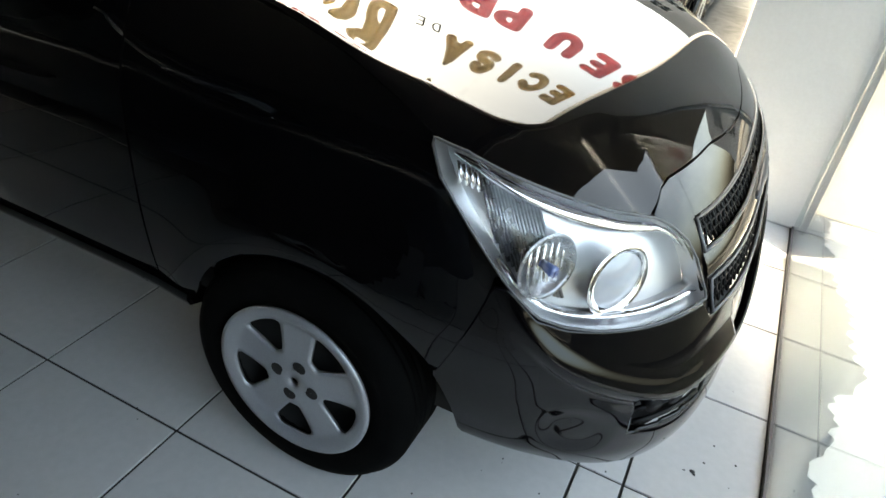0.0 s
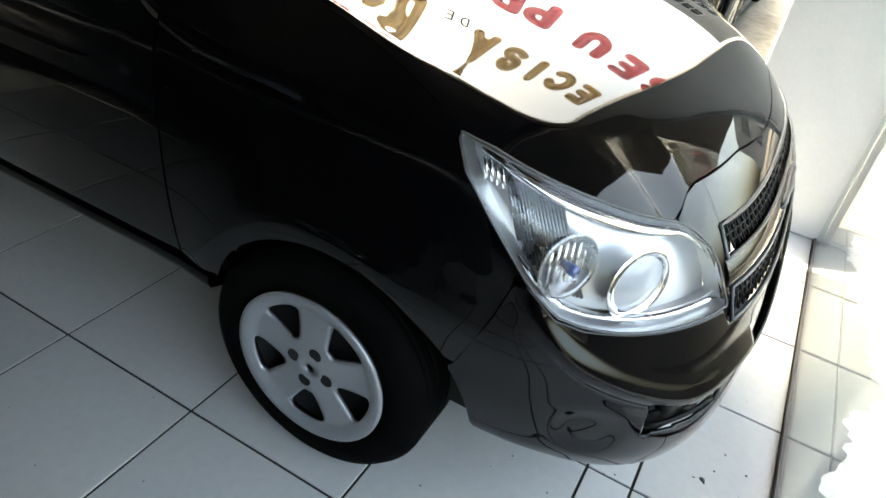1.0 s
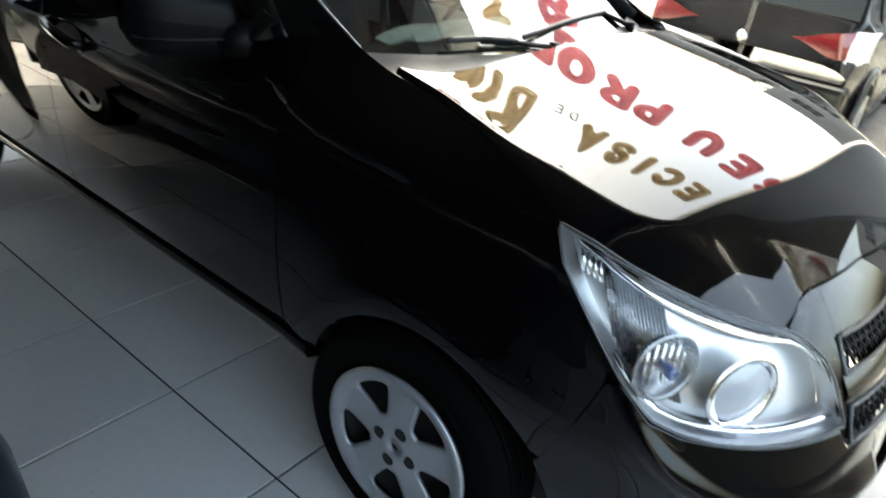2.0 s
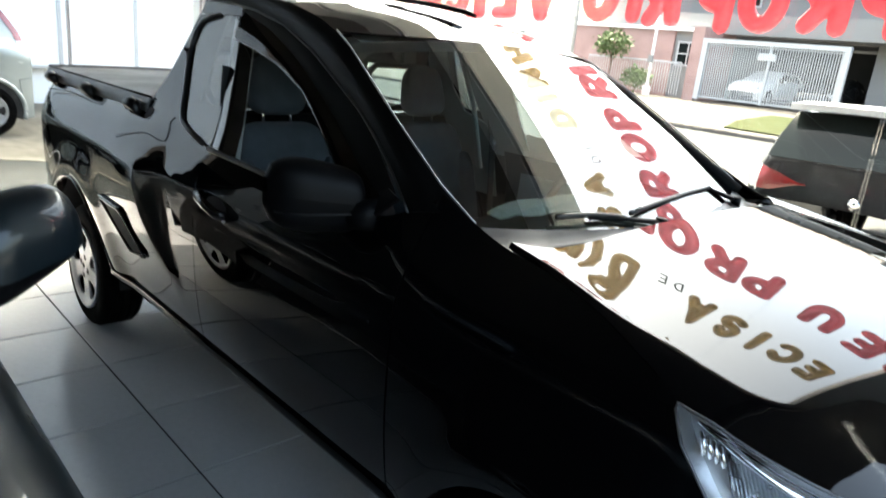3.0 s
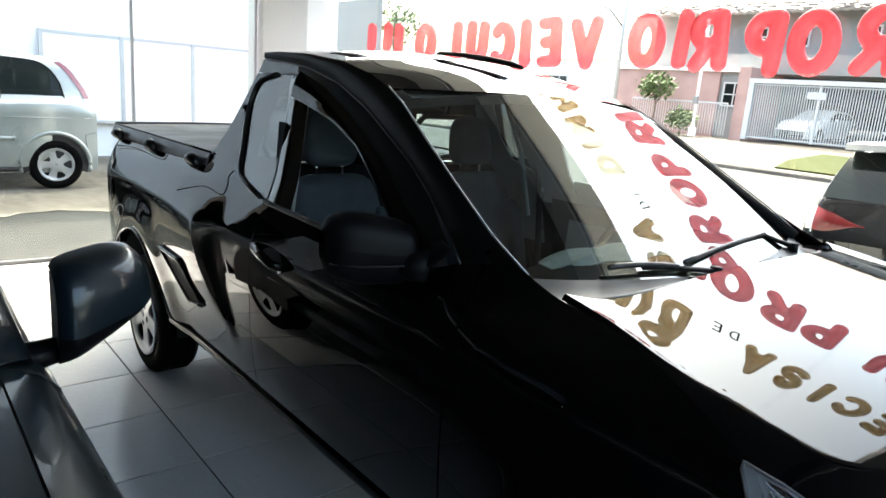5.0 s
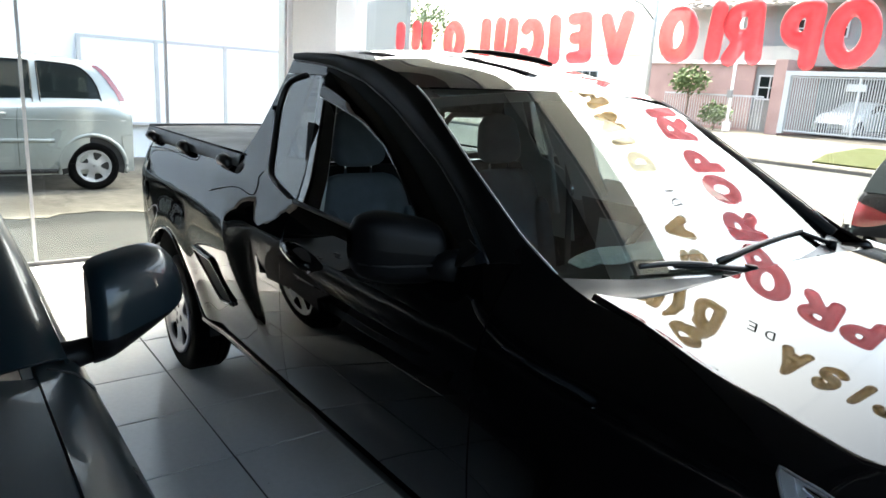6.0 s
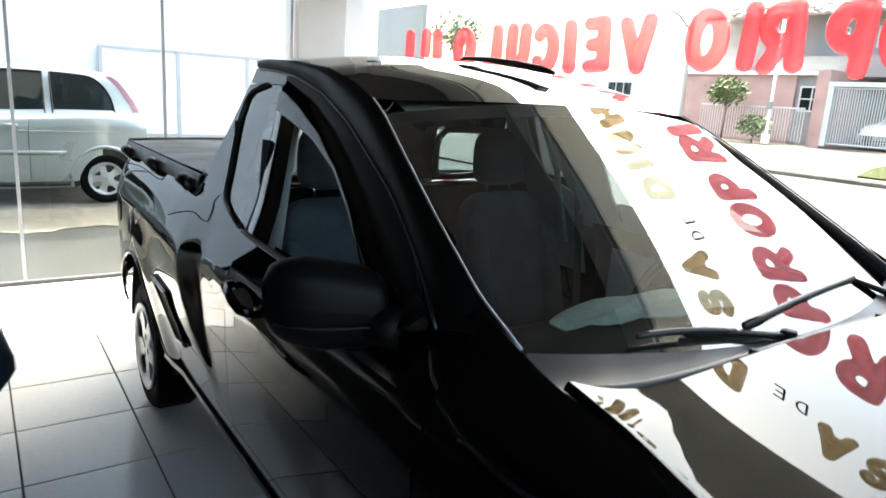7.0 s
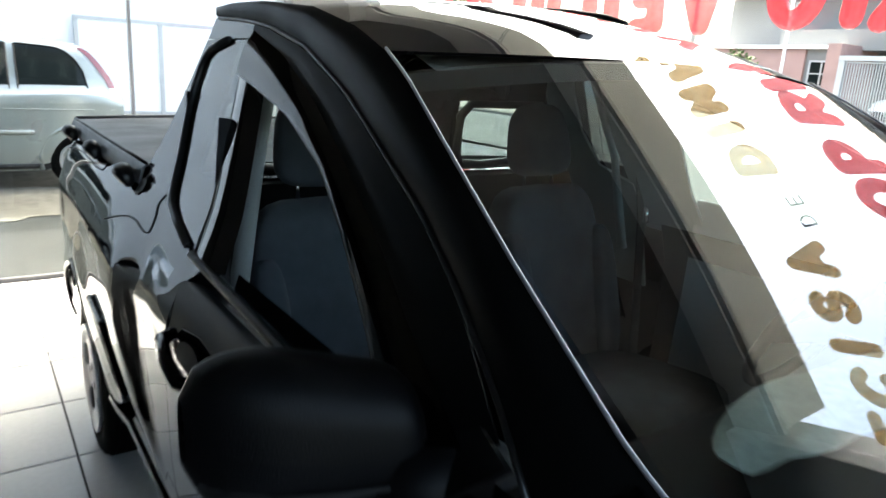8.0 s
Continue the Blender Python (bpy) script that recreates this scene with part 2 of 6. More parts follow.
def lathe_mesh(name, profile, steps=48, axis_y=True, smooth=True):
    """Turn (radius, depth) pairs round the y axis."""
    verts, faces, n = [], [], len(profile)
    for k in range(steps):
        t = 2 * math.pi * k / steps
        for r, d in profile:
            verts.append((r * math.cos(t), d, r * math.sin(t)))
    for k in range(steps):
        for j in range(n - 1):
            a, b = k * n + j, ((k + 1) % steps) * n + j
            faces.append((a, a + 1, b + 1, b))
    return mesh_from(name, verts, faces, smooth)


def table(tab, v):
    if v <= tab[0][0]:
        return tab[0][1]
    for (a, fa), (b, fb) in zip(tab, tab[1:]):
        if v <= b:
            return fa + (fb - fa) * (v - a) / (b - a)
    return tab[-1][1]


def ease(v):
    v = min(1.0, max(0.0, v))
    return v * v * (3 - 2 * v)


def smooth_table(tab, v):
    """Through the pairs by a cubic with eased slopes."""
    xs, ys = [a for a, _ in tab], [b for _, b in tab]
    if v <= xs[0]:
        return ys[0]
    if v >= xs[-1]:
        return ys[-1]
    i = max(k for k in range(len(xs) - 1) if xs[k] <= v)
    def slope(k):
        if 0 < k < len(xs) - 1:
            return (ys[k + 1] - ys[k - 1]) / (xs[k + 1] - xs[k - 1])
        j = min(k, len(xs) - 2)
        return (ys[j + 1] - ys[j]) / (xs[j + 1] - xs[j])
    h = xs[i + 1] - xs[i]
    t = (v - xs[i]) / h
    return (ys[i] * (2 * t ** 3 - 3 * t * t + 1) + h * slope(i) * (t ** 3 - 2 * t * t + t)
            + ys[i + 1] * (3 * t * t - 2 * t ** 3) + h * slope(i + 1) * (t ** 3 - t * t))


def along(pts, n):
    """n even places on a polyline."""
    pts = [Vector(p) for p in pts]
    seg = [(b - a).length for a, b in zip(pts, pts[1:])]
    total, out = sum(seg), []
    for s in span(0, total, n):
        for i, d in enumerate(seg):
            if s <= d or i == len(seg) - 1:
                out.append(tuple(pts[i].lerp(pts[i + 1], min(1, s / d))))
                break
            s -= d
    return out


def bend(pts, k):
    """A place on a soft curve through plane points, k from 0 to 1."""
    f = k * (len(pts) - 1)
    i = min(int(f), len(pts) - 2)
    t = f - i
    a, b, c, d = pts[max(i - 1, 0)], pts[i], pts[i + 1], pts[min(i + 2, len(pts) - 1)]
    return [0.5 * (2 * q + (r - p) * t + (2 * p - 5 * q + 4 * r - w) * t * t + (3 * q - p - 3 * r + w) * t ** 3) for p, q, r, w in zip(a, b, c, d)]


def span(a, b, n):
    return [a + (b - a) * i / (n - 1) for i in range(n)]


# ---- the showroom: floor, glass fronts, columns, ceiling, closing walls ----
X_NOSE, X_REAR, Y_FRONT, Y_BACK, Z_CEIL = 1.18, -5.05, 1.50, -6.5, 3.76
Z_SIDE, Z_HEAD = 3.01, 3.38
T, TY = 0.480, 0.468
X0, Y0 = -2.650, -0.90

floor = tagged(box("floor", (X_REAR - 0.1, Y_BACK, -0.30), (X_NOSE + 0.004, Y_FRONT + 0.15, -0.006), GROUT), "dark grout bed under white showroom floor tiles", "floor", kind="structure")
ceiling = tagged(box("ceiling", (X_REAR - 0.5, Y_BACK - 0.3, Z_CEIL), (X_NOSE + 0.08, Y_FRONT + 0.16, Z_CEIL + 0.25), CEIL), "plain dark painted showroom ceiling", "ceiling", kind="structure")
# unseen walls, added near-black so the car's flanks mirror darkness
tagged(box("wall_south", (X_REAR - 0.5, Y_BACK - 0.25, -0.3), (X_NOSE + 0.5, Y_BACK, Z_CEIL), DIMWALL), "unseen near-black back wall that keeps reflections dark", "wall", kind="structure")
tagged(box("wall_west_end", (X_REAR - 0.1, Y_BACK + 0.002, -0.3), (X_REAR + 0.07, -2.452, Z_CEIL - 0.002), DIMWALL), "unseen near-black wall added beside the rear glass to darken reflections", "wall", kind="structure")
tagged(box("wall_east", (X_NOSE - 0.1, Y_BACK + 0.002, -0.3), (X_NOSE + 0.1, -2.30, Z_CEIL - 0.002), DIMWALL), "unseen near-black wall added beside the nose glass to darken reflections", "wall", kind="structure")
for nm, lo, hi, lab in (
        ("column_1", (0.69, 1.37, 0), (1.20, 1.74, Z_CEIL), "broad white painted column at the corner of the glass"),
        ("column_2", (-5.28, 0.86, 0), (-4.98, 1.30, Z_CEIL), "white painted column beside the rear glass")):
    tagged(box(nm, lo, hi, COLUMNM, bevel=0.012), lab, "column", kind="structure")
tagged(box("wall_west", (-5.22, 1.302, 0), (-5.0, 1.62, Z_CEIL), WHITEWALL), "short white painted wall between two glass fronts", "wall", kind="structure")


def glazing(name, along, fixed, a, b, posts, label, post_mat, width=0.035, head=2.97):
    """A glass front: sheet of panes between posts, with rails at foot and head. along is 0 for a front along x, 1 along y."""
    g = thing(name, label, "glass front", kind="structure")
    def cube(nm, u0, u1, d0, d1, z0, z1, mat, lab=""):
        lo, hi = ((u0, fixed + d0, z0), (u1, fixed + d1, z1)) if along == 0 else ((fixed + d0, u0, z0), (fixed + d1, u1, z1))
        return box(nm, lo, hi, mat, g, lab)
    rail = 0.007 if width == 0.02 else 0.018
    cube("bottom_rail", a, b, -rail, rail, 0.0, 0.018 if width == 0.02 else 0.028, ALU, "dark metal floor channel")
    cube("top_rail", a, b, -0.02, 0.02, head - 0.05, head, PALE_ALU)
    edges = [a] + posts + [b]
    for u in posts:
        cube("mullion", u - width / 2, u + width / 2, -0.012, 0.012, 0.029, head - 0.051, post_mat)
    for u0, u1 in zip(edges, edges[1:]):
        p = cube("pane", u0 + width / 2 + 0.001, u1 - width / 2 - 0.001, -0.003, 0.003, 0.03, head - 0.052, GLASS)
        p.visible_shadow = False
    return g


glazing("glass_front_1", 1, X_NOSE, -2.29, 1.366, [], "frameless glass front ahead of the parked pickup", ALU, 0.02)
glazing("glass_front_2", 1, X_REAR, -2.45, 0.858, [-1.19, -0.19, 0.83], "tall glass front with thin grey mullions", PALE_ALU, 0.022)
glazing("glass_front_3", 0, Y_FRONT, -4.995, 0.686, [-2.95, -0.05], "tall glass shop front facing the street", GLASS, 0.012, Z_HEAD)
tagged(box("transom", (-4.99, Y_FRONT - 0.05, 2.50), (-2.35, Y_FRONT + 0.06, 2.62), ALU, bevel=0.01), "dark aluminium transom across the shop front", "transom", kind="structure")
box_post = tagged(box("corner_post", (1.203, 1.34, 0), (1.228, 1.372, Z_CEIL), ALU), "dark aluminium post at the column edge", "post", kind="structure")

# the two side lintels are near-black to keep reflections and floor dark
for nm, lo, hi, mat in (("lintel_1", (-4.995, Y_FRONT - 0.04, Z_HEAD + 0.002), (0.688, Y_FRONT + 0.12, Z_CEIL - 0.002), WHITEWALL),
                        ("lintel_2", (X_REAR - 0.12, -2.448, Z_SIDE + 0.002), (X_REAR + 0.06, 0.858, Z_CEIL - 0.002), DIMWALL),
                        ("lintel_3", (X_NOSE - 0.06, -2.29, Z_SIDE + 0.002), (X_NOSE + 0.06, 1.338, Z_CEIL - 0.002), DIMWALL)):
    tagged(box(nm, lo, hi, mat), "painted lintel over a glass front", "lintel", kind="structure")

tagged(box("eave", (-5.6, Y_FRONT + 0.125, 3.40), (0.688, Y_FRONT + 0.52, 3.55), EAVEM), "shallow white eave outside above the shop front", "eave", kind="structure")

# ---- outside ground: one sheet that rises gently across the street ----
def ground_z(x, y):
    return -0.12 + 0.026 * max(0.0, min(y, 26) - 4.0)


gx = [-400, -120, -60, -40, -30, -25, -20, -15, -12, -10, -8, -6, -4, -2, 0, 2, 4, 6, 10, 15, 25, 60, 150, 400]
gy = [-300, -100, -40, -20, -12, -8, -4, 0, 2, 4, 6, 8, 10, 12, 14, 16, 18, 20, 24, 28, 34, 45, 60, 120, 400]
ground = sheet("ground", [[(x, y, ground_z(x, y)) for y in gy] for x in gx], ROADM, smooth=False, outward=False)
tagged(ground, "worn pale asphalt of the street and yards", "ground", kind="structure")


def slab(name, pts, rise, thick, mat, label, cat):
    """A paving sheet that follows the ground, rise above it."""
    bm = bmesh.new()
    top = [bm.verts.new((x, y, ground_z(x, y) + rise)) for x, y in pts]
    low = [bm.verts.new((x, y, ground_z(x, y) + rise - thick)) for x, y in pts]
    bm.faces.new(top)
    bm.faces.new(low[::-1])
    n = len(pts)
    for i in range(n):
        bm.faces.new((top[i], low[i], low[(i + 1) % n], top[(i + 1) % n]))
    bmesh.ops.recalc_face_normals(bm, faces=bm.faces)
    return tagged(part(name, bm, mat), label, cat, kind="structure")


slab("forecourt", [(-20, 1.66), (14, 1.66), (14, 4.0), (14, 7.0), (-20, 7.0), (-20, 4.0)], 0.04, 0.2, CONCRETE, "pale concrete forecourt outside the shop", "pavement")
random.seed(31)
worn = [(-7.0 + 0.16 * math.sin(y * 2.3) + 0.10 * math.sin(y * 5.1) + random.uniform(-.06, .06), y) for y in span(-9, 1.655, 90)]
slab("asphalt_strip", [(-5.10, -9), (-5.10, 1.655), (-12, 1.655), (-12, -9)], 0.095, 0.2, STRIP, "grey asphalt apron along the glass", "pavement")
slab("yard", [(-11.99, -8.99)] + worn[1:-1] + [(-11.99, 1.65)], 0.103, 0.05, YARDM, "pale stained concrete with a worn edge over the yard", "pavement")
slab("far_pavement", [(-40, 14.9), (30, 14.9), (30, 33.5), (-40, 33.5)], 0.10, 0.3, PAVEM, "sunlit pale pavement across the street", "pavement")
slab("lawn", [(-6.9, 15.4), (0, 15.4), (0, 21.6), (-8.2, 21.6), (-7.7, 18.0)], 0.14, 0.1, GRASSM, "small mown lawn beside a driveway", "lawn")
slab("kerb", [(-40, 14.75), (30, 14.75), (30, 14.898), (-40, 14.898)], 0.085, 0.3, KERBM, "concrete kerb along the street, dark for its edge shadow", "kerb")

# porch beyond the nose glass: tiles with a pale ragged patch
# same tile as indoors, darkened in colour to tame the bright porch
PORCHTILE = material("porch tile dimmed in colour", (0.15, 0.153, 0.147), 0.3, 0, 0.12, 1.7, 40, 0.02, random=0.05)
PALEPATCH = material("whitish patch on tiles", (0.66, 0.645, 0.60), 0.6, 0, 0.05, 2, 40, 0.2)
porch = tagged(box("porch_floor", (X_NOSE + 0.005, Y_BACK, -0.30), (2.33, 1.64, -0.012), GROUT), "tiled porch floor outside the glass", "floor", kind="structure")
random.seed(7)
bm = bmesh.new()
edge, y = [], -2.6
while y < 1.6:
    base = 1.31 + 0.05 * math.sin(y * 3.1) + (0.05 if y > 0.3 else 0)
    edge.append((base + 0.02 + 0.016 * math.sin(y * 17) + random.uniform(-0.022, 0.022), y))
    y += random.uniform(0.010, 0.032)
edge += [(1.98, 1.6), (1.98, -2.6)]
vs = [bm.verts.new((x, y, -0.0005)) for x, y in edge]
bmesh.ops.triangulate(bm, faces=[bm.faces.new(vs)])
tagged(part("pale_patch", bm, PALEPATCH), "pale patch with a ragged edge on the porch tiles", "stain", kind="structure")

# unseen wall, added to darken what the bumper mirrors
tagged(box("unseen_porch_wall", (2.34, -2.6, -0.3), (2.48, 1.2, 0.62), PORCHWALL), "unseen low grey wall added to darken the bumper's reflection", "wall", kind="structure")
tagged(box("porch_canopy", (X_NOSE + 0.13, -2.6, 3.12), (2.40, 2.0, 3.27), CEIL), "dark flat canopy over the porch", "canopy", kind="structure")
# unseen canopy, added so the hood's nose mirrors dark instead of sky
tagged(box("unseen_canopy", (X_NOSE + 0.13, 2.002, 3.12), (4.2, 11.0, 3.27), CEIL), "unseen dark canopy added beside the porch to darken hood reflections", "canopy", kind="structure")

# ---- yard behind the rear glass ----
# the unseen upper part is added to keep skylight off the showroom floor
tagged(box("yard_wall", (-12.3, -12, -0.2), (-12.0, 4.2, 9.5), HOUSEWHITE), "white rendered yard wall with an unseen upper part blocking sky", "wall", kind="structure")


# ---- the black pickup: nose ahead along x, centre line y = 0 ----
CAR = thing("pickup_truck", "glossy black compact pickup truck parked on white showroom tiles", "pickup")
XC = 0.30
HALF = [(0.20, .70), (.34, .790), (.40, .808), (.48, .822), (.60, .832), (.75, .835), (.88, .828), (.96, .805), (1.02, .77), (1.06, .735), (1.09, .70), (1.2, .64)]
NOSE = [(0.18, .60), (.25, .64), (.35, .657), (.50, .65), (.60, .63), (.70, .60), (.80, .55), (.88, .485), (.93, .42), (.97, .34), (1.02, .22), (1.06, .10)]
POWER = [(.5, 3.2), (.75, 2.9), (.9, 2.5), (1.0, 2.3)]
CABHALF = [(0.20, .68), (.34, .772), (.40, .798), (.48, .817), (.60, .832), (.75, .838), (.88, .836), (.95, .828), (1.08, .775), (1.20, .715), (1.60, .571), (1.7, .53)]


def half_width(x, z):
    k = min(1, max(0, (x + 0.42) / 0.34))
    k = k * k * (3 - 2 * k)
    b = smooth_table(CABHALF, z) * (1 - k) + smooth_table(HALF, z) * k
    d = math.hypot(x + 2.70, z - 0.30)
    b += 0.022 * math.exp(-((d - 0.47) / 0.09) ** 2) * (1 if x < -2.0 else 0)
    # fold ahead of the rear wheel: the bed side swells out of the door's plane
    fold = smooth_table([(.55, -1.53), (.61, -1.56), (.70, -1.655), (.84, -1.745), (.95, -1.80), (1.05, -1.83)], z)
    wide = table([(.55, .03), (.61, .04), (.70, .075), (.84, .10), (.95, .14), (1.05, .16)], z)
    deep = smooth_table([(.50, 0.0), (.58, .008), (.66, .022), (.80, .034), (.88, .032), (.96, .020), (1.03, .006), (1.10, 0.0)], z)
    k = min(1, max(0, (fold + wide - x) / (2 * wide)))
    b += deep * k * k * (3 - 2 * k) * max(0.0, min(1.0, (x + 2.75) / 0.85))
    # rounder shoulder along the load bed
    k = min(1, max(0, (-1.70 - x) / 0.45))
    b += k * smooth_table([(.88, 0.0), (.95, .004), (1.02, .013), (1.06, .016), (1.10, .012), (1.145, 0.0)], z)
    d = math.hypot(x - 0.10, z - 0.30)
    b += 0.010 * math.exp(-((d - 0.38) / 0.06) ** 2)
    if x < -3.1:
        a = 0.52 - 0.25 * max(0, 0.9 - z)
        b *= max(0, 1 - min(1, (-3.1 - x) / a) ** 3.2) ** (1 / 3.2)
    return b


def skin(q, z, out=0.0):
    """A place on the near flank (q below 0: metres behind XC) or round the nose (q from 0 to 1 at the middle, to 2 on the far side)."""
    if q > 1:
        x, y, z = skin(2 - q, z, out)
        return x, -y, z
    if q <= 0:
        return XC + q, -half_width(XC + q, z) - out, z
    b = half_width(XC, z)
    a, n = smooth_table(NOSE, z), table(POWER, z)
    t = q * math.pi / 2
    return XC + (a + out) * math.sin(t) ** (2 / n), -(b + out) * max(0.0, math.cos(t)) ** (2 / n), z


def flank(x, z, out=0.0):
    return (x, -half_width(x, z) - out, z)


def both(fn):
    return [fn(-1), fn(1)]


ARCH_F, ARCH_R = (0.12, 0.30, 0.352), (-2.715, 0.30, 0.435)


def arch_z(x, low):
    for c, h, r in (ARCH_F, ARCH_R):
        if abs(x - c) < r:
            low = max(low, h + math.sqrt(r * r - (x - c) ** 2))
    return low


EDGE_Z = [(-.37, 1.19), (-.30, 1.158), (-.15, 1.099), (0, 1.078), (.13, 1.054), (.25, 1.018), (.30, 1.0)]
LAMP_TOP = [(.055, .981), (.147, .969), (.234, .945), (.347, .915), (.44, .89), (.504, .875), (.542, .866), (.578, .848), (.614, .815), (.641, .755), (.645, .705)]
LAMP_BACK = [(.050, .98), (.06, .934), (.087, .90), (.134, .818), (.165, .76), (.213, .715), (.27, .704), (.341, .70), (.437, .70), (.551, .703), (.645, .705)]
FRONT_EDGE = [(.542, .869), (.593, .897), (.634, .905), (.825, .907), (.978, .889), (1.0, .888)]


def fender(side):
    rows = []
    qs = span(-0.632, -0.02, 40) + span(0.0, 0.163, 16)
    for q in qs:
        x = skin(q, 0.62)[0]
        lo = arch_z(x, 0.404)
        if x > 0.40:
            lo = max(0.51 + (x - 0.40) * 2.0, 0.0)
        hi = smooth_table(EDGE_Z, XC + q) if q <= 0.0 else (1.0 - q * 0.3 if q < 0.052 else table(LAMP_BACK, q))
        lo = min(lo, hi - 0.004)
        rows.append([skin(q, z) for z in span(lo, hi, 22)])
    return sheet("fender", rows, PAINT, CAR, thick=0.012, side=side, outward=False)


both(fender)


def hood_top(x, y):
    """Height of the hood's upper face: a gentle crown that falls towards nose and sides."""
    v = y * y
    return (1.1132 - 0.1626 * x + 0.0762 * x * x - 0.2308 * x ** 3 - 0.0177 * v + 0.1193 * x * v - 0.1954 * x * x * v
            - 0.2748 * v * v + 0.3573 * v ** 3 - 0.1532 * x * v * v
            + 0.085 * max(0.0, abs(y) - 0.605 - 0.75 * max(0.0, x + 0.01)))


def hood_half():
    rows = []
    for x in span(-0.135, 0.28, 17):
        z = smooth_table(EDGE_Z, x)
        B = Vector((x, -half_width(x, z) + 0.004, z))
        k = min(1, max(0, (x + 0.13) / 0.43))
        C = Vector((x + 0.02 * k, -0.685 - 0.038 * k, table([(-.13, 1.096), (.0, 1.078), (.13, 1.062), (.30, 1.032)], x)))
        S = Vector((-0.055 + (x + 0.135) * 0.85, 0, smooth_table([(-.13, 1.122), (.0, 1.106), (.15, 1.080), (.30, 1.053)], x)))
        rows.append((B, C, S))
    for q in span(0.03, 1.0, 30):
        z = table(LAMP_TOP, max(q, .055)) if q < .542 else table(FRONT_EDGE, q)
        B = Vector(skin(q, z, -0.001)) + Vector((0, 0, 0.002))
        C = Vector((smooth_table([(0.03, .33), (.2, .42), (.45, .488), (.57, .522), (.73, .560), (.917, .606), (1, .616)], q),
                    -smooth_table([(0.03, .722), (.2, .705), (.45, .632), (.57, .521), (.73, .363), (.917, .138), (1, 0)], q),
                    smooth_table([(0.03, 1.03), (.2, 1.019), (.45, 1.000), (.57, .999), (.73, .996), (.917, .986), (1, .982)], q)))
        S = Vector((0.31 + 0.17 * (q - 0.03) / 0.97, 0, 1.051 - 0.037 * ((q - 0.03) / 0.97) ** 1.0))
        rows.append((B, C, S))
    out = []
    for B, C, S in rows:
        C.z = hood_top(C.x, C.y)
        swell = 0.004 + 0.008 * ease((0.58 + C.y) / 0.20) * ease((C.x - 0.40) / 0.10)
        r = [B.lerp(C, t) + Vector((0, 0, swell * math.sin(math.pi * t))) for t in (0, .1, .2, .35, .5, .65, .8, .92)]
        for t in (0, .02, .05, .09, .14, .2, .27, .35, .43, .51, .6, .7, .8, .9, 1.0):
            p = C.lerp(S, t)
            square = min(1.0, max(0.0, (0.28 - C.x) / 0.41))
            p.x = S.x + (C.x - S.x) * ((1 - t) * (1 - square) + (1 - t) ** 9 * square)
            p.z = hood_top(p.x, p.y)
            r.append(p)
        out.append([tuple(p) for p in r])
    return out


half = hood_half()
hood = sheet("hood", [r + [(x, -y, z) for x, y, z in r[:-1]][::-1] for r in half], PAINT, CAR, thick=0.012, outward=False)

# nose panel over the grille, bumper, grilles
nose_rows = []
for q in span(0.660, 1.340, 40):
    qq = min(q, 2 - q)
    nose_rows.append([skin(q, z) for z in span(0.842, table(FRONT_EDGE, qq) - 0.002, 7)])
sheet("nose_panel", nose_rows, PAINT, CAR, thick=0.01, outward=False)


def nose_corner(side):
    rows = []
    for q in span(0.546, 0.659, 16):
        hi = table(FRONT_EDGE, q) - 0.002
        rows.append([skin(q, z) for z in span(min(table(LAMP_TOP, q) + 0.002, hi - 0.002), hi, 9)])
    return sheet("nose_corner", rows, PAINT, CAR, "painted corner between headlight and grille", thick=0.01, side=side, outward=False)


both(nose_corner)


def bumper_out(q, z):
    qq = min(q, 2 - q)
    line = smooth_table([(.15, .70), (.20, .665), (.266, .615), (.398, .565), (.568, .53), (.725, .549), (1.0, .55)], qq)
    o = (0.011 + 0.004 * ease((qq - .30) / .25) * ease((.95 - qq) / .2)) * ease(1 - abs(z - line - 0.012) / 0.05)
    c = math.hypot((qq - 0.30) / 0.11, (z - 0.44) / 0.085)
    o -= 0.007 * ease((1 - c) * 1.6)
    o -= 0.006 * ease((line - 0.01 - z) / 0.03)
    return o * ease((qq - 0.13) / 0.12)


def bumper_hole(q, z):
    q = min(q, 2 - q)
    if 0.44 < q < 0.70:
        k = (q - 0.44) / 0.26
        return 0.43 + 0.01 * k < z < 0.545 - 0.06 * k
    return q > 0.78 and 0.565 < z < 0.64


bm = bmesh.new()
grid, NQ, NZ, Q0 = [], 300, 60, 0.034
for i in range(NQ + 1):
    q = Q0 + (2 - 2 * Q0) * i / NQ
    qq = min(q, 2 - q)
    x = skin(qq, 0.45)[0]
    lo = smooth_table([(.034, .335), (.15, .33), (.25, .308), (.4, .285), (.6, .265), (1, .225)], qq)
    dx = x - ARCH_F[0]
    if dx < ARCH_F[2]:
        lo = max(lo, ARCH_F[1] + math.sqrt(max(0, ARCH_F[2] ** 2 - dx * dx)))
    xs = skin(qq, 0.62)[0]
    hi = 0.508 + (max(xs, 0.40) - 0.40) * 2.0 if qq < .163 else table([(.163, .757), (.213, .710), (.27, .699), (.638, .699), (.665, .662), (1, .662)], qq)
    hi = min(hi, 0.757)
    grid.append([bm.verts.new(skin(q, z, bumper_out(q, z))) for z in span(min(lo, hi - 0.003), hi, NZ)])
for i in range(NQ):
    for j in range(NZ - 1):
        c = (grid[i][j].co + grid[i + 1][j + 1].co) / 2
        q = Q0 + (2 - 2 * Q0) * (i + 0.5) / NQ
        if not bumper_hole(q, c.z):
            bm.faces.new((grid[i][j], grid[i][j + 1], grid[i + 1][j + 1], grid[i + 1][j])[::-1])
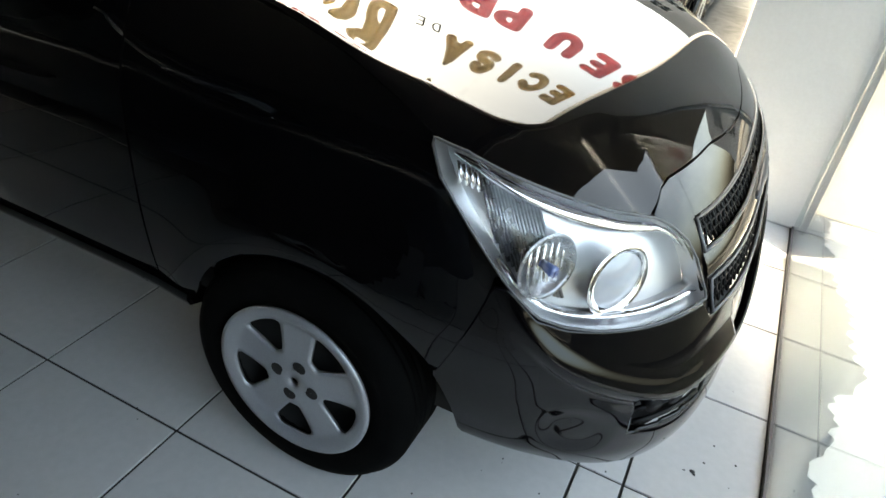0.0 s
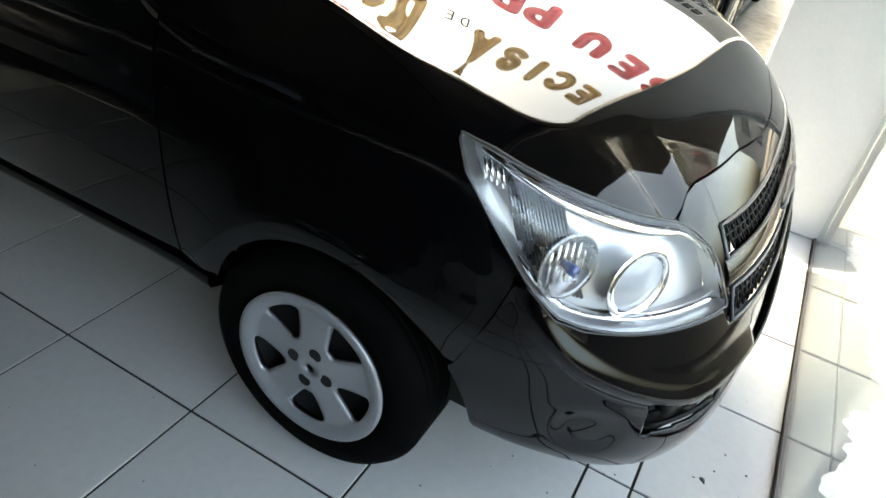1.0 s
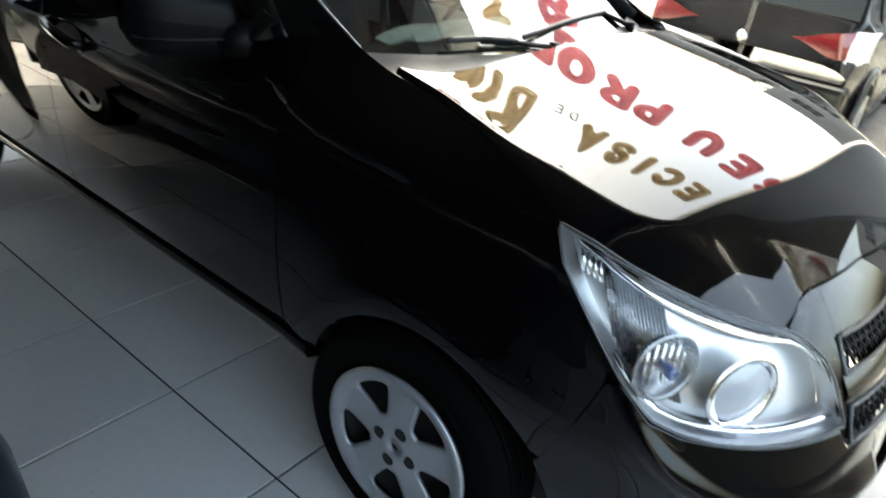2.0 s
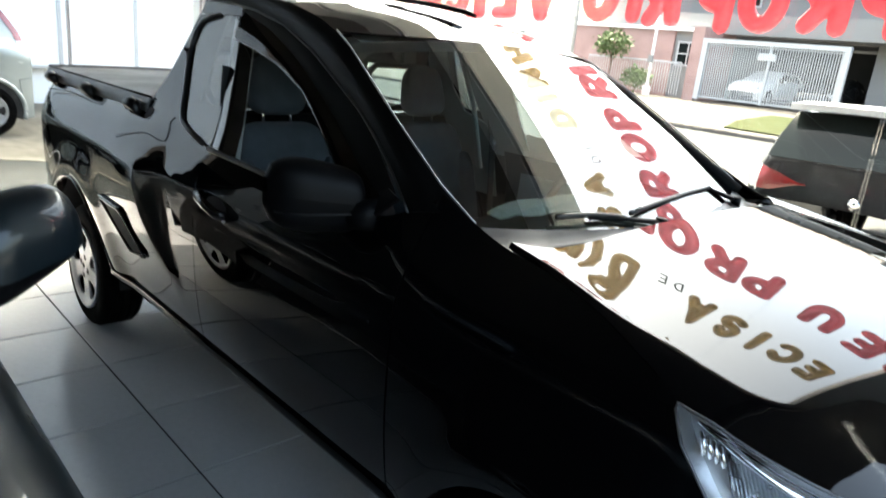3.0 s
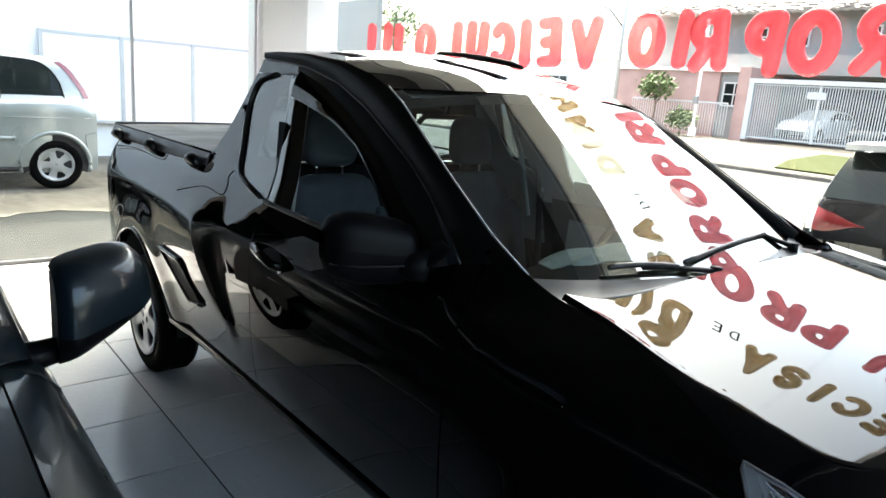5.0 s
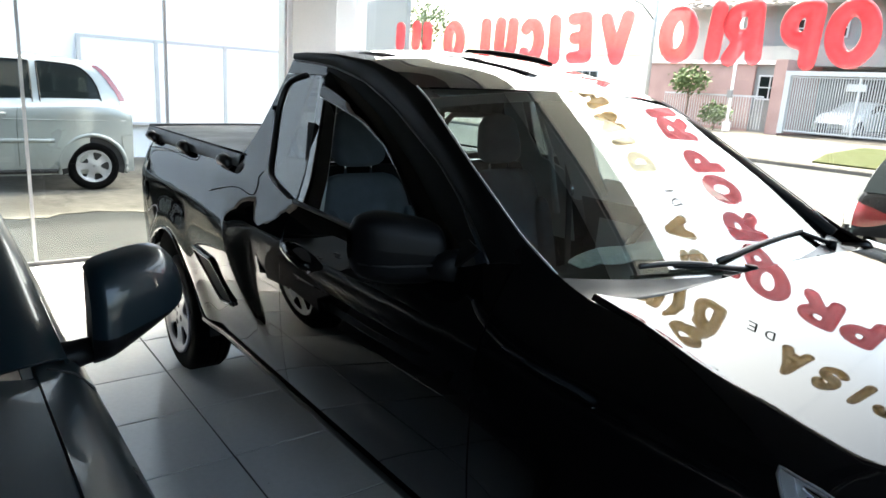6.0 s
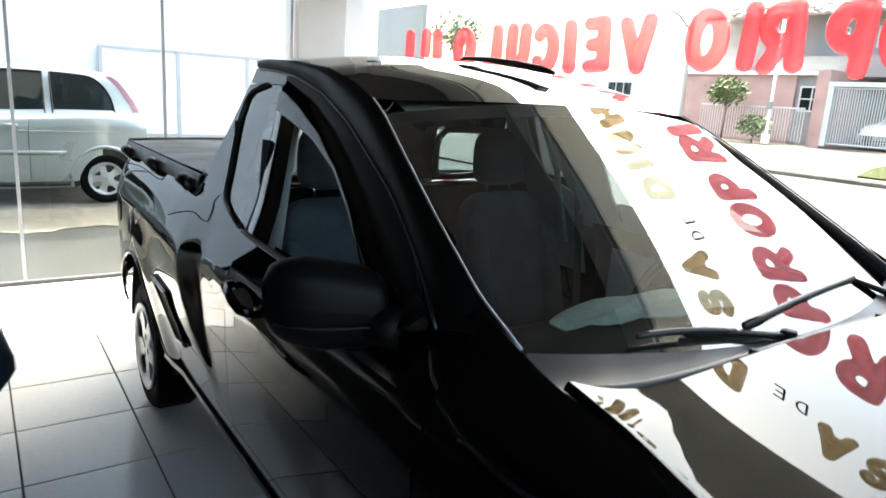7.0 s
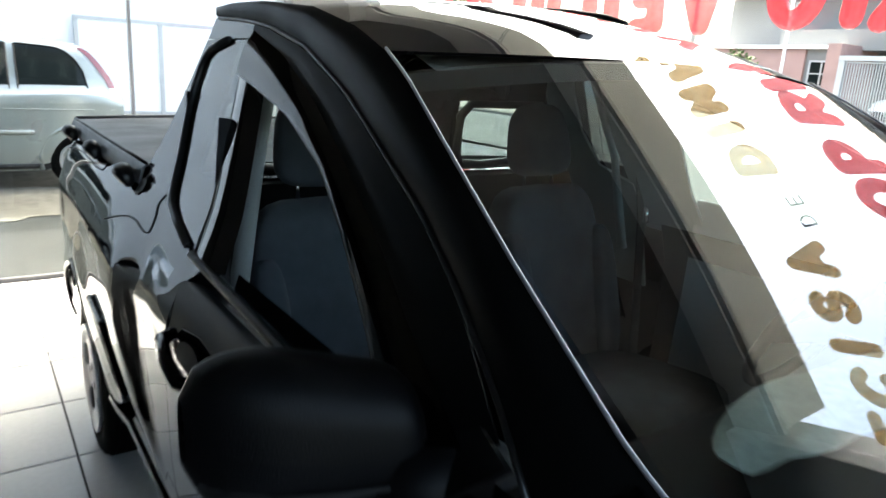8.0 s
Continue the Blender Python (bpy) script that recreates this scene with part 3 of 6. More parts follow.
bumper = part("front_bumper", bm, PAINT, CAR, smooth=True)
s = bumper.modifiers.new("depth", "SOLIDIFY")
s.thickness, s.offset = 0.008, -1
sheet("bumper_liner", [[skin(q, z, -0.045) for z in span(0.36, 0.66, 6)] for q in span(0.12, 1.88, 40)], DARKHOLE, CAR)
for z in (0.455, 0.495):
    both(lambda s_, z=z: tube("vent_slat", flipped([skin(q, z, -0.012) for q in span(0.45, 0.68, 7)], s_), 0.006, TRIM, bumper))
for q0 in (0.50, 0.57):
    both(lambda s_, q0=q0: tube("vent_boss", flipped([skin(q0, 0.50, -0.04), skin(q0, 0.50, -0.004)], s_), 0.018, TRIM, bumper))


def grille(name, z0, z1, q0, label, cols):
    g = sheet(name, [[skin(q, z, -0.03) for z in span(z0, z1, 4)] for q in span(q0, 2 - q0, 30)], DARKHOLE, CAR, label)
    rim = [skin(q, z0, 0.001) for q in span(q0, 2 - q0, 24)] + [skin(q, z1, 0.001) for q in span(2 - q0, q0, 24)]
    tube("rim", rim + rim[:2], 0.0045, ALU, g)
    for i in range(cols):
        q = q0 + (2 - 2 * q0) * (i + 0.5) / cols
        d = (2 - 2 * q0) / cols / 2
        tube("mesh_bar", [skin(q - d, z0, -0.008), skin(q + d, z1, -0.008)], 0.0032, TRIM, g, sides=5)
        tube("mesh_bar", [skin(q + d, z0, -0.008), skin(q - d, z1, -0.008)], 0.0032, TRIM, g, sides=5)
    for k in range(1, 4):
        z = z0 + (z1 - z0) * k / 4
        tube("mesh_rail", [skin(q, z, -0.010) for q in span(q0, 2 - q0, 30)], 0.0030, TRIM, g, sides=5)
    return g


grille("upper_grille", 0.785, 0.838, 0.662, "black honeycomb upper grille", 30)
grille("lower_grille", 0.668, 0.732, 0.672, "black honeycomb lower grille", 30)
bar = sheet("grille_bar", [[skin(q, z, 0.006 * math.sin(math.pi * (z - .735) / .048)) for z in span(0.735, 0.783, 7)] for q in span(0.655, 1.345, 40)], PAINT, CAR, "glossy bar between the two grilles", thick=0.02, outward=False)
tube("emblem", [skin(q, 0.759, 0.006) for q in span(0.95, 1.05, 7)], [0.006, 0.010, 0.009, 0.013, 0.009, 0.010, 0.006], ALU, bar, "plain metal emblem", flat=0.9)


# headlights
def headlamp(side):
    def rows(out, shrink=0.0, n=26, m=9):
        r = []
        for q in span(0.056 + shrink * 0.3, 0.640 - shrink * 0.3, n):
            lo, hi = table(LAMP_BACK, q) + shrink * 0.1, table(LAMP_TOP, q) - shrink * 0.1
            if hi - lo < 0.004:
                mid = (hi + lo) / 2
                lo, hi = mid - 0.002, mid + 0.002
            r.append([skin(q, z, out) for z in span(lo, hi, m)])
        return r
    lamp = sheet("headlight", rows(-0.055), REFLECTOR, CAR, "clear-lens headlight with bright reflectors", side=side)
    cover = sheet("cover", rows(0.003, 0.004, 40, 14), CLEAR, lamp, "clear plastic lens", side=side)
    cover.visible_shadow = False
    edge = [skin(q, table(LAMP_BACK, q), 0.002) for q in span(0.052, 0.644, 40)] + [skin(q, table(LAMP_TOP, q), 0.002) for q in span(0.644, 0.056, 40)]
    tube("gasket", flipped(edge + edge[:2], side), 0.0028, ALU, lamp, "thin grey rim of the lens")
    rim = [(q, table(LAMP_BACK, q)) for q in span(0.052, 0.644, 30)] + [(q, table(LAMP_TOP, q)) for q in span(0.644, 0.056, 30)]
    rim.append(rim[0])
    sheet("housing", [[skin(q, z, -0.001), skin(q, z, -0.028), skin(q, z, -0.056)] for q, z in rim], REFLECTOR, lamp, "silver lamp housing", side=side)
    top = [skin(q, table(LAMP_TOP, q) - 0.012 - 0.02 * math.sin(math.pi * (q - .06) / .58), -0.018) for q in span(0.10, 0.62, 20)]
    tube("bezel", flipped(top, side), [0.006 + 0.018 * math.sin(math.pi * i / 19) for i in range(20)], CHROME, lamp, "bright curved bezel", flat=0.5)
    low = [skin(q, table(LAMP_BACK, q) + 0.012, -0.02) for q in span(0.15, 0.63, 20)]
    tube("bezel", flipped(low, side), 0.009, CHROME, lamp, "bright curved bezel", flat=0.6)
    def bowl(c_q, c_z, r, depth, name, label, mat, ribs=0):
        c, n = Vector(skin(c_q, c_z, -0.012)), Vector((0.80, -0.52, 0.10)).normalized()
        a = n.cross(Vector((0, 0, 1))).normalized()
        b = a.cross(n).normalized()
        ring = []
        for k in range(29):
            t = 2 * math.pi * k / 28
            ring.append([tuple(c + (a * math.cos(t) + b * math.sin(t)) * r * rr - n * d) for rr, d in ((1.08, 0.004), (1.0, -0.002), (.93, .006), (.7, depth * .6), (.35, depth * .9), (.02, depth))])
        o = sheet(name, ring, mat, lamp, label, side=side)
        return o, c, n, a, b
    o, c, n, a, b = bowl(0.41, 0.775, 0.066, 0.03, "main_bowl", "round main beam bowl", CHROME)
    dome = []
    for k in range(29):
        t = 2 * math.pi * k / 28
        dome.append([tuple(c + (a * math.cos(t) + b * math.sin(t)) * 0.056 * rr + n * (0.016 * (1 - rr * rr) - 0.004)) for rr in (1, .85, .6, .3, .01)])
    sheet("dome", dome, FROST, o, "frosted glass dome", side=side)
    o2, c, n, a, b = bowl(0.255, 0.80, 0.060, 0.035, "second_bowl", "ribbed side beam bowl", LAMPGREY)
    for k in range(7):
        u = -0.045 + 0.015 * k
        p = c + a * u - n * 0.018
        tube("rib", flipped([tuple(p - b * 0.04), tuple(p + b * 0.04)], side), 0.0035, CHROME, o2, sides=5)
    p = c + n * 0.004
    tube("bulb", flipped([tuple(p - n * 0.02), tuple(p + n * 0.012)], side), 0.011, BLUEBULB, o2, "blue-tipped bulb")
    for k in range(16):
        q0 = 0.150 + 0.0085 * k
        zl, zh = table(LAMP_BACK, q0) + 0.022, table(LAMP_TOP, q0) - 0.035
        if zh - zl > 0.02:
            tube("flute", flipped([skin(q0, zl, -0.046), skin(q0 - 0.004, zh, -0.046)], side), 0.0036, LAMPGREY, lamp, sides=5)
    for q0, z0 in ((0.105, 0.935), (0.118, 0.932), (0.131, 0.929), (0.144, 0.926)):
        tube("marker", flipped([skin(q0, z0 - 0.02, -0.02), skin(q0, z0 + 0.012, -0.02)], side), 0.0045, CHROME, lamp, "small upright marker", sides=6)
    return lamp


FROST = material("frosted lens glass", (0.34, 0.36, 0.40), 0.12, 0.0, 0.05, 20, 60, 0.05, coat=1.0)
BLUEBULB = material("blue bulb tip", (0.06, 0.10, 0.25), 0.15, 0.0, 0.1, coat=1.0)
both(headlamp)

# doors, bed sides
DOOR_REAR = [(.36, -1.39), (.55, -1.39), (.72, -1.398), (.9, -1.405), (1.0, -1.42), (1.1, -1.432)]
BELT_Z = [(-1.44, 1.088), (-1.3, 1.084), (-1.1, 1.080), (-.8, 1.074), (-.5, 1.085), (-.40, 1.12), (-.335, 1.165)]


def door(side):
    rows = []
    for k in span(0, 1, 40):
        r = []
        for v in span(0, 1, 20):
            z0 = 0.405
            x0, x1 = table(DOOR_REAR, z0 + v * 0.7) + 0.004, -0.338
            x = x0 + (x1 - x0) * k
            z1 = smooth_table(BELT_Z, x)
            z = z0 + (z1 - z0) * v
            crease = 0.006 * math.exp(-((z - 0.90) / 0.02) ** 2)
            r.append(flank(x, z, crease))
        rows.append(r)
    d = sheet("door", rows, PAINT, CAR, "black door with an open window", thick=0.03, side=side, outward=False)
    tube("belt_strip", flipped([flank(x, smooth_table(BELT_Z, x) + 0.004, 0.004) for x in span(-1.42, -0.52, 16)], side), 0.009, TRIM, d, "black rubber window strip", sides=6)
    # handle: bar over a flat oval whose near-black paints the cup's shade
    hc = (-1.24, 0.935)
    cup = [[flank(hc[0] + 0.075 * math.cos(t) * r, hc[1] + 0.032 * math.sin(t) * r, 0.003 - 0.0 * r) for r in (0.02, .4, .7, .9, 1.0)] for t in span(0, 2 * math.pi, 25)]
    sheet("handle_cup_shade", cup, DARKHOLE, d, side=side)
    tube("handle", flipped([flank(-1.345, .958, .006), flank(-1.32, .958, .034), flank(-1.24, .948, .042), flank(-1.17, .934, .036), flank(-1.145, .926, .006)], side), [0.010, 0.013, 0.014, 0.013, 0.010], PAINT, d, "glossy black pull handle", flat=1.3)
    tube("lock", flipped([flank(-1.165, .915, .0), flank(-1.165, .915, .012)], side), 0.011, CHROME, d, "chrome key lock")
    card = [[(x, -half_width(x, z) + 0.10, z) for z in span(0.42, 1.05, 6)] for x in span(-1.38, -0.36, 6)]
    sheet("door_card", card, DASH, d, "dark inner door panel", side=side, outward=False)
    return d


both(door)


def bed_side(side):
    top = [(-3.7, 1.118), (-3.3, 1.125), (-2.2, 1.135), (-2.10, 1.14), (-1.95, 1.155), (-1.72, 1.148), (-1.64, 1.13), (-1.56, 1.108), (-1.42, 1.088)]
    rows = []
    for k in span(0, 1, 84):
        r = []
        for v in span(0, 1, 24):
            xe = -3.60 + 2.19 * k
            x1 = table(DOOR_REAR, 0.38 + v * 0.7)
            x = -3.615 + (x1 + 3.615) * k
            lo = arch_z(x, 0.404 if x > -2.9 else 0.404 + 0.10 * min(1, (-2.9 - x) / 0.4))
            hi = smooth_table(top, x)
            z = lo + (hi - lo) * v
            o = 0.006 * math.exp(-((z - 0.955) / 0.02) ** 2)
            r.append(flank(x, z, o))
        rows.append(r)
    b = sheet("bed_side", rows, PAINT, CAR, "black flank of the load bed", thick=0.015, side=side, outward=False)
    # flat near-black panel paints in the shade of the step recess
    quad = [(-2.285, 0.742), (-2.015, 0.742), (-1.80, 0.605), (-1.965, 0.575)]
    rr = []
    for u in span(0, 1, 9):
        r = []
        for v in span(0, 1, 7):
            x = (quad[0][0] * (1 - u) + quad[1][0] * u) * (1 - v) + (quad[3][0] * (1 - u) + quad[2][0] * u) * v
            z = (quad[0][1] * (1 - u) + quad[1][1] * u) * (1 - v) + (quad[3][1] * (1 - u) + quad[2][1] * u) * v
            r.append(flank(x, z, 0.004))
        rr.append(r)
    sheet("step_recess_shade", rr, DARKHOLE, b, "flat black panel for the shade of the step recess", thick=0.01, side=side)
    rim = [rr[0][0], rr[-1][0], rr[-1][-1], rr[0][-1]]
    tube("recess_rim", flipped([(x, y - .003, z) for x, y, z in along(rim + rim[:1], 30)], side), 0.009, PAINT, b, "rounded rim of the step recess", sides=8)
    # first line paints in a mirrored curve; the second is a real seam
    for seam in ([(-2.165, 1.015), (-1.99, 1.058), (-1.895, 1.067), (-1.80, 1.058), (-1.755, 1.066), (-1.76, 1.10), (-1.785, 1.125), (-1.77, 1.15)],
                 [(-3.318, 1.084), (-3.1, 1.103), (-2.9, 1.110), (-2.65, 1.104), (-2.50, 1.106), (-2.485, 1.12), (-2.49, 1.132)]):
        tube("seam_and_reflection", flipped([flank(*bend(seam, k), 0.0008) for k in span(0, 1, 40)], side), 0.0024, DARKHOLE, b, sides=5)
    disc = [[flank(-3.17 + 0.055 * math.cos(t) * r, 0.86 + 0.055 * math.sin(t) * r, 0.004) for r in (0.05, .5, .9, 1.0)] for t in span(0, 2 * math.pi, 25)]
    if side < 0:
        sheet("fuel_flap", disc, PAINT, b, "round fuel flap", side=side)
    lip = [flank(ARCH_R[0] + ARCH_R[2] * math.cos(t), ARCH_R[1] + ARCH_R[2] * math.sin(t), 0.002) for t in span(math.radians(12), math.radians(168), 30)]
    tube("arch_lip", flipped(lip, side), 0.007, PAINT, b, sides=6)
    return b


both(bed_side)


def sill(side):
    rows = [[flank(x, 0.402, 0.001), flank(x, 0.392, 0.008), flank(x, 0.378, 0.006), (x, -0.765, 0.362), (x, -0.72, 0.345)] for x in span(-2.28, -0.235, 20)]
    o = sheet("sill", rows, PAINT, CAR, "black sill under the door", thick=0.01, side=side, outward=False)
    return o


both(sill)


# ---- cab: windscreen, pillars, roof, windows ----
def ws_base(y):
    return (-0.118 - 0.30 * y * y, y, 1.088 + 0.02 * (y / 0.67) ** 2)


E1 = [(-.245, -.690, 1.118), (-.355, -.700, 1.182), (-.546, -.676, 1.292), (-.716, -.648, 1.390), (-.865, -.618, 1.470), (-.95, -.604, 1.508), (-1.06, -.594, 1.545),
      (-1.25, -.586, 1.585), (-1.5, -.578, 1.606), (-1.75, -.568, 1.608), (-1.87, -.560, 1.602)]
E2 = [(-.40, 1.115), (-.50, 1.18), (-.60, 1.243), (-.724, 1.312), (-.866, 1.373), (-1.028, 1.443), (-1.244, 1.513), (-1.472, 1.555), (-1.662, 1.572), (-1.83, 1.580)]
E2 = [flank(x, z) for x, z in E2]


def ws_top(y):
    k = (y / 0.612) ** 2
    return (-0.845 - 0.035 * k, y, 1.523 - 0.043 * k)


screen_rows = []
for u in span(-1, 1, 31):
    r = []
    for v in span(0, 1, 15):
        a, b = Vector(ws_base(0.672 * u)), Vector(ws_top(0.616 * u))
        p = a.lerp(b, v)
        p += Vector((0.55, 0, 0.83)) * ((0.005 + 0.006 * (1 - u * u)) * math.sin(math.pi * v)) + Vector((0, 0.012 * math.sin(math.pi * v) * u, 0))
        r.append(tuple(p))
    screen_rows.append(r)
screen = sheet("windscreen", screen_rows, SCREENGLASS, CAR, "large raked windscreen", outward=False)
screen.visible_shadow = False
band = [[tuple(Vector(r[-1]).lerp(Vector(r[-4]), t) - Vector((0.002, 0, 0.004))) for t in (0, .3)] for r in screen_rows]
sheet("header_band", band, DARKHOLE, screen, "black band at the head of the screen", outward=False)


def pillar(side):
    a, b = along(E1, 40), along(E2, 40)
    rows = []
    for i, (p, q) in enumerate(zip(a, b)):
        p, q = Vector(p), Vector(q)
        mid = (p + q) / 2 + Vector((0.0, -0.012, 0.016))
        rows.append([tuple(p), tuple(p.lerp(mid, .5) + Vector((0, -.003, .004))), tuple(mid), tuple(q.lerp(mid, .5) + Vector((0, -.004, .003))), tuple(q)])
    o = sheet("roof_side", rows, FRAMEBLACK, CAR, "satin black windscreen pillar and roof side", thick=0.02, side=side, outward=False)
    tube("trim_strip", flipped([Vector(p) + Vector((0.002, -0.001, 0.004)) for p in along(E1[:6], 24)], side), 0.0026, EDGEM, o, "thin bright screen moulding", sides=6)
    tube("gutter", flipped([Vector(p) + Vector((0, -0.002, 0.001)) for p in along(E2, 30)], side), 0.004, RUBTRIM, o, "thin roof gutter strip", sides=6)
    return o


both(pillar)

roof_rows = []
edge = along(E1[5:], 22)
for i, (x, y, z) in enumerate(edge):
    r = []
    for u in span(-1, 1, 25):
        k = 1 - u * u
        bow = max(0, 1 - i / 4.0)
        r.append((x + (0.105 * bow) * k, -y * u, z + (0.050 - 0.036 * bow) * k))
    roof_rows.append(r)
roof = sheet("roof", roof_rows, PAINT, CAR, "gently domed black roof", thick=0.005, outward=True)
liner_rows = [[(x, y, z - 0.045) for x, y, z in r[2:-2]] for r in roof_rows[1:]]
sheet("headliner", liner_rows, LINER, CAR, "grey cloth headliner", outward=False)


tube("roof_deflector", [(-1.29, .30, 1.628), (-1.36, .302, 1.642), (-1.50, .305, 1.662), (-1.68, .31, 1.680), (-1.85, .315, 1.688), (-1.90, .318, 1.672)],
     [.012, .018, .016, .012, .009, .006], TRIM, CAR, "black raised strip along the roof", sides=8, flat=.9)


# door frame, smoked visor, quarter window, rear pillar
WIN_TOP = [(-.56, 1.100), (-.66, 1.165), (-.80, 1.245), (-.95, 1.318), (-1.1, 1.388), (-1.3, 1.460), (-1.50, 1.508)]
VISOR_LOW = [(-.60, 1.100), (-.70, 1.165), (-.848, 1.256), (-.988, 1.333), (-1.163, 1.393), (-1.383, 1.436), (-1.482, 1.452)]


def door_frame(side):
    outer = along([flank(-.47, 1.150)] + E2[2:8] + [flank(-1.55, 1.562)], 30)
    inner = along([flank(x, z) for x, z in WIN_TOP], 30)
    rows = []
    for p, q in zip(outer, inner):
        p, q = Vector(p) + Vector((0, -.001, -.006)), Vector(q)
        rows.append([tuple(p), tuple(p.lerp(q, .3) + Vector((0, -.004, 0))), tuple(p.lerp(q, .7) + Vector((0, -.004, 0))), tuple(q), tuple(q + Vector((0, .03, -.004)))])
    f = sheet("door_frame", rows, FRAMEBLACK, CAR, "black upper door frame", side=side, thick=0.004)
    up = along([flank(-.50, 1.13, .012)] + [flank(x, z + .035, .014) for x, z in WIN_TOP[1:]], 26)
    lo = along([flank(x, z, .024) for x, z in VISOR_LOW], 26)
    vr = [[tuple(Vector(p).lerp(Vector(q), t) + Vector((0, -.008 * math.sin(math.pi * t), 0))) for t in (0, .25, .5, .75, 1)] for p, q in zip(up, lo)]
    v = sheet("rain_visor", vr, SMOKE, f, "smoked plastic rain visor over the window", side=side, thick=0.003)
    tube("visor_edge", flipped(lo, side), 0.0022, SILVER, v, sides=5)
    # sail panel ahead of the window carrying the mirror
    tri = [[flank(-.44, 1.135, .002), flank(-.465, 1.11, .003), flank(-.49, 1.085, .004)], [flank(-.49, 1.150, .002), flank(-.515, 1.12, .003), flank(-.54, 1.083, .004)], [flank(-.56, 1.11, .002), flank(-.575, 1.095, .003), flank(-.585, 1.080, .004)]]
    sheet("sail_panel", tri, TRIM, f, "black plastic mirror foot", side=side, thick=0.01)
    # pillar between door window and quarter window
    rows = [[flank(-1.335 - (z - 1.09) * 0.40 + d, z, o) for d, o in ((0.062 - .07 * (z - 1.09), -.02), (0.046 - .07 * (z - 1.09), .002), (-0.02, .004), (-0.055, .004), (-0.075, 0))] for z in span(1.088, 1.515, 14)]
    sheet("centre_pillar", rows, GLOSSM, CAR, "glossy centre pillar cover", side=side, outward=False, thick=0.004)
    return f


both(door_frame)
QW_REAR = [(1.095, -1.46), (1.115, -1.58), (1.149, -1.708), (1.245, -1.777), (1.389, -1.846), (1.470, -1.846), (1.505, -1.815), (1.527, -1.70)]
C_REAR = [(1.13, -2.13), (1.175, -2.047), (1.295, -1.967), (1.43, -1.91), (1.55, -1.865), (1.60, -1.86)]


def quarter(side):
    zs = span(1.098, 1.527, 20)
    front = lambda z: -1.412 - (z - 1.09) * 0.345
    rows = [[flank(front(z) + (min(smooth_table(QW_REAR, z), front(z) - 0.01) - front(z)) * u, z, -0.004) for u in span(0, 1, 10)] for z in zs]
    q = sheet("quarter_window", rows, QGLASS, CAR, "dark fixed quarter window", side=side, outward=False)
    tube("seal", flipped([flank(smooth_table(QW_REAR, z), z, 0) for z in zs], side), 0.010, RUBTRIM, q, "black rubber seal", sides=6)
    tube("front_seal", flipped([flank(front(z), z, 0.001) for z in zs], side), 0.003, RUBTRIM, q, "thin black seal line", sides=6)
    rows = [[flank(smooth_table(QW_REAR, max(z, 1.148)) + (table(C_REAR, z) - smooth_table(QW_REAR, max(z, 1.148))) * u, z) for u in span(0, 1, 12)] for z in span(1.148, 1.527, 20)]
    c = sheet("rear_pillar", rows, PAINT, CAR, "sloping black rear cab pillar", side=side, outward=False, thick=0.015)
    rows = [[flank(-1.54 + (table(C_REAR, z) + 1.54) * u, z) for u in span(0, 1, 12)] for z in span(1.530, 1.582, 4)]
    sheet("roof_corner", rows, PAINT, CAR, side=side, outward=False, thick=0.015)
    mark = [[flank(-1.995 + 0.030 * math.cos(t) * r, 1.135 + 0.022 * math.sin(t) * r, .003) for r in (.05, 1)] for t in span(0, 2 * math.pi, 13)]
    sheet("lamp_mark", mark, TRIM, c, side=side)
    # back of the pillar, closing the cab
    return q


both(quarter)
back = []
for y in span(-1, 1, 15):
    back.append([(-1.835 - 0.10 * (1.58 - z), y * (half_width(-1.8, z) - 0.03), z) for z in (0.9, 1.0, 1.1, 1.17)])
sheet("cab_back", back, PAINT, CAR, "black rear wall of the cab", thick=0.02)
def back_x(z):
    return -1.835 - 0.10 * (1.58 - z)


def back_piece(name, mat, y0, y1, z0, z1, label="", side=-1, thick=0.02):
    return sheet(name, [[(back_x(z), -y, z) for z in span(z0, z1, 4)] for y in span(y0, y1, 4)], mat, CAR, label, thick=thick, side=side)


sheet("cab_back_head", [[(back_x(z), y, z) for z in span(1.40, 1.592 + 0.045 * (1 - (y / 0.56) ** 2), 5)] for y in span(-0.55, 0.55, 13)], PAINT, CAR, thick=0.02)
back_piece("cab_back_middle", PAINT, -0.20, 0.20, 1.17, 1.398)
for s_ in (-1, 1):
    back_piece("cab_back_side", PAINT, 0.58, 0.66, 1.17, 1.398, side=s_)
    rw = back_piece("rear_window", TINTED, 0.202, 0.578, 1.172, 1.398, "cab rear window", s_, 0.0)
    rw.visible_shadow = False
    ring = [(back_x(z) + .012, -y, z) for y, z in ((.22, 1.19), (.20, 1.23), (.20, 1.35), (.24, 1.39), (.54, 1.392), (.575, 1.37), (.578, 1.25), (.55, 1.20), (.30, 1.185), (.22, 1.19))]
    tube("window_seal", flipped(ring, s_), 0.016, RUBTRIM, rw, "black rubber seal", sides=6)
    trim = [[(x, -half_width(x, z) + 0.035, z) for z in span(1.09, 1.53, 8)] for x in (-1.86, -1.78, -1.69)]
    sheet("quarter_trim", trim, DASH, CAR, "dark inner trim beside the quarter window", thick=0.008, side=s_)
    low = [[(x, -half_width(x, z) + 0.035, z) for z in (1.09, 1.15, 1.215)] for x in span(-1.69, -1.40, 5)]
    sheet("quarter_trim", low, DASH, CAR, "dark inner trim beside the quarter window", thick=0.008, side=s_)

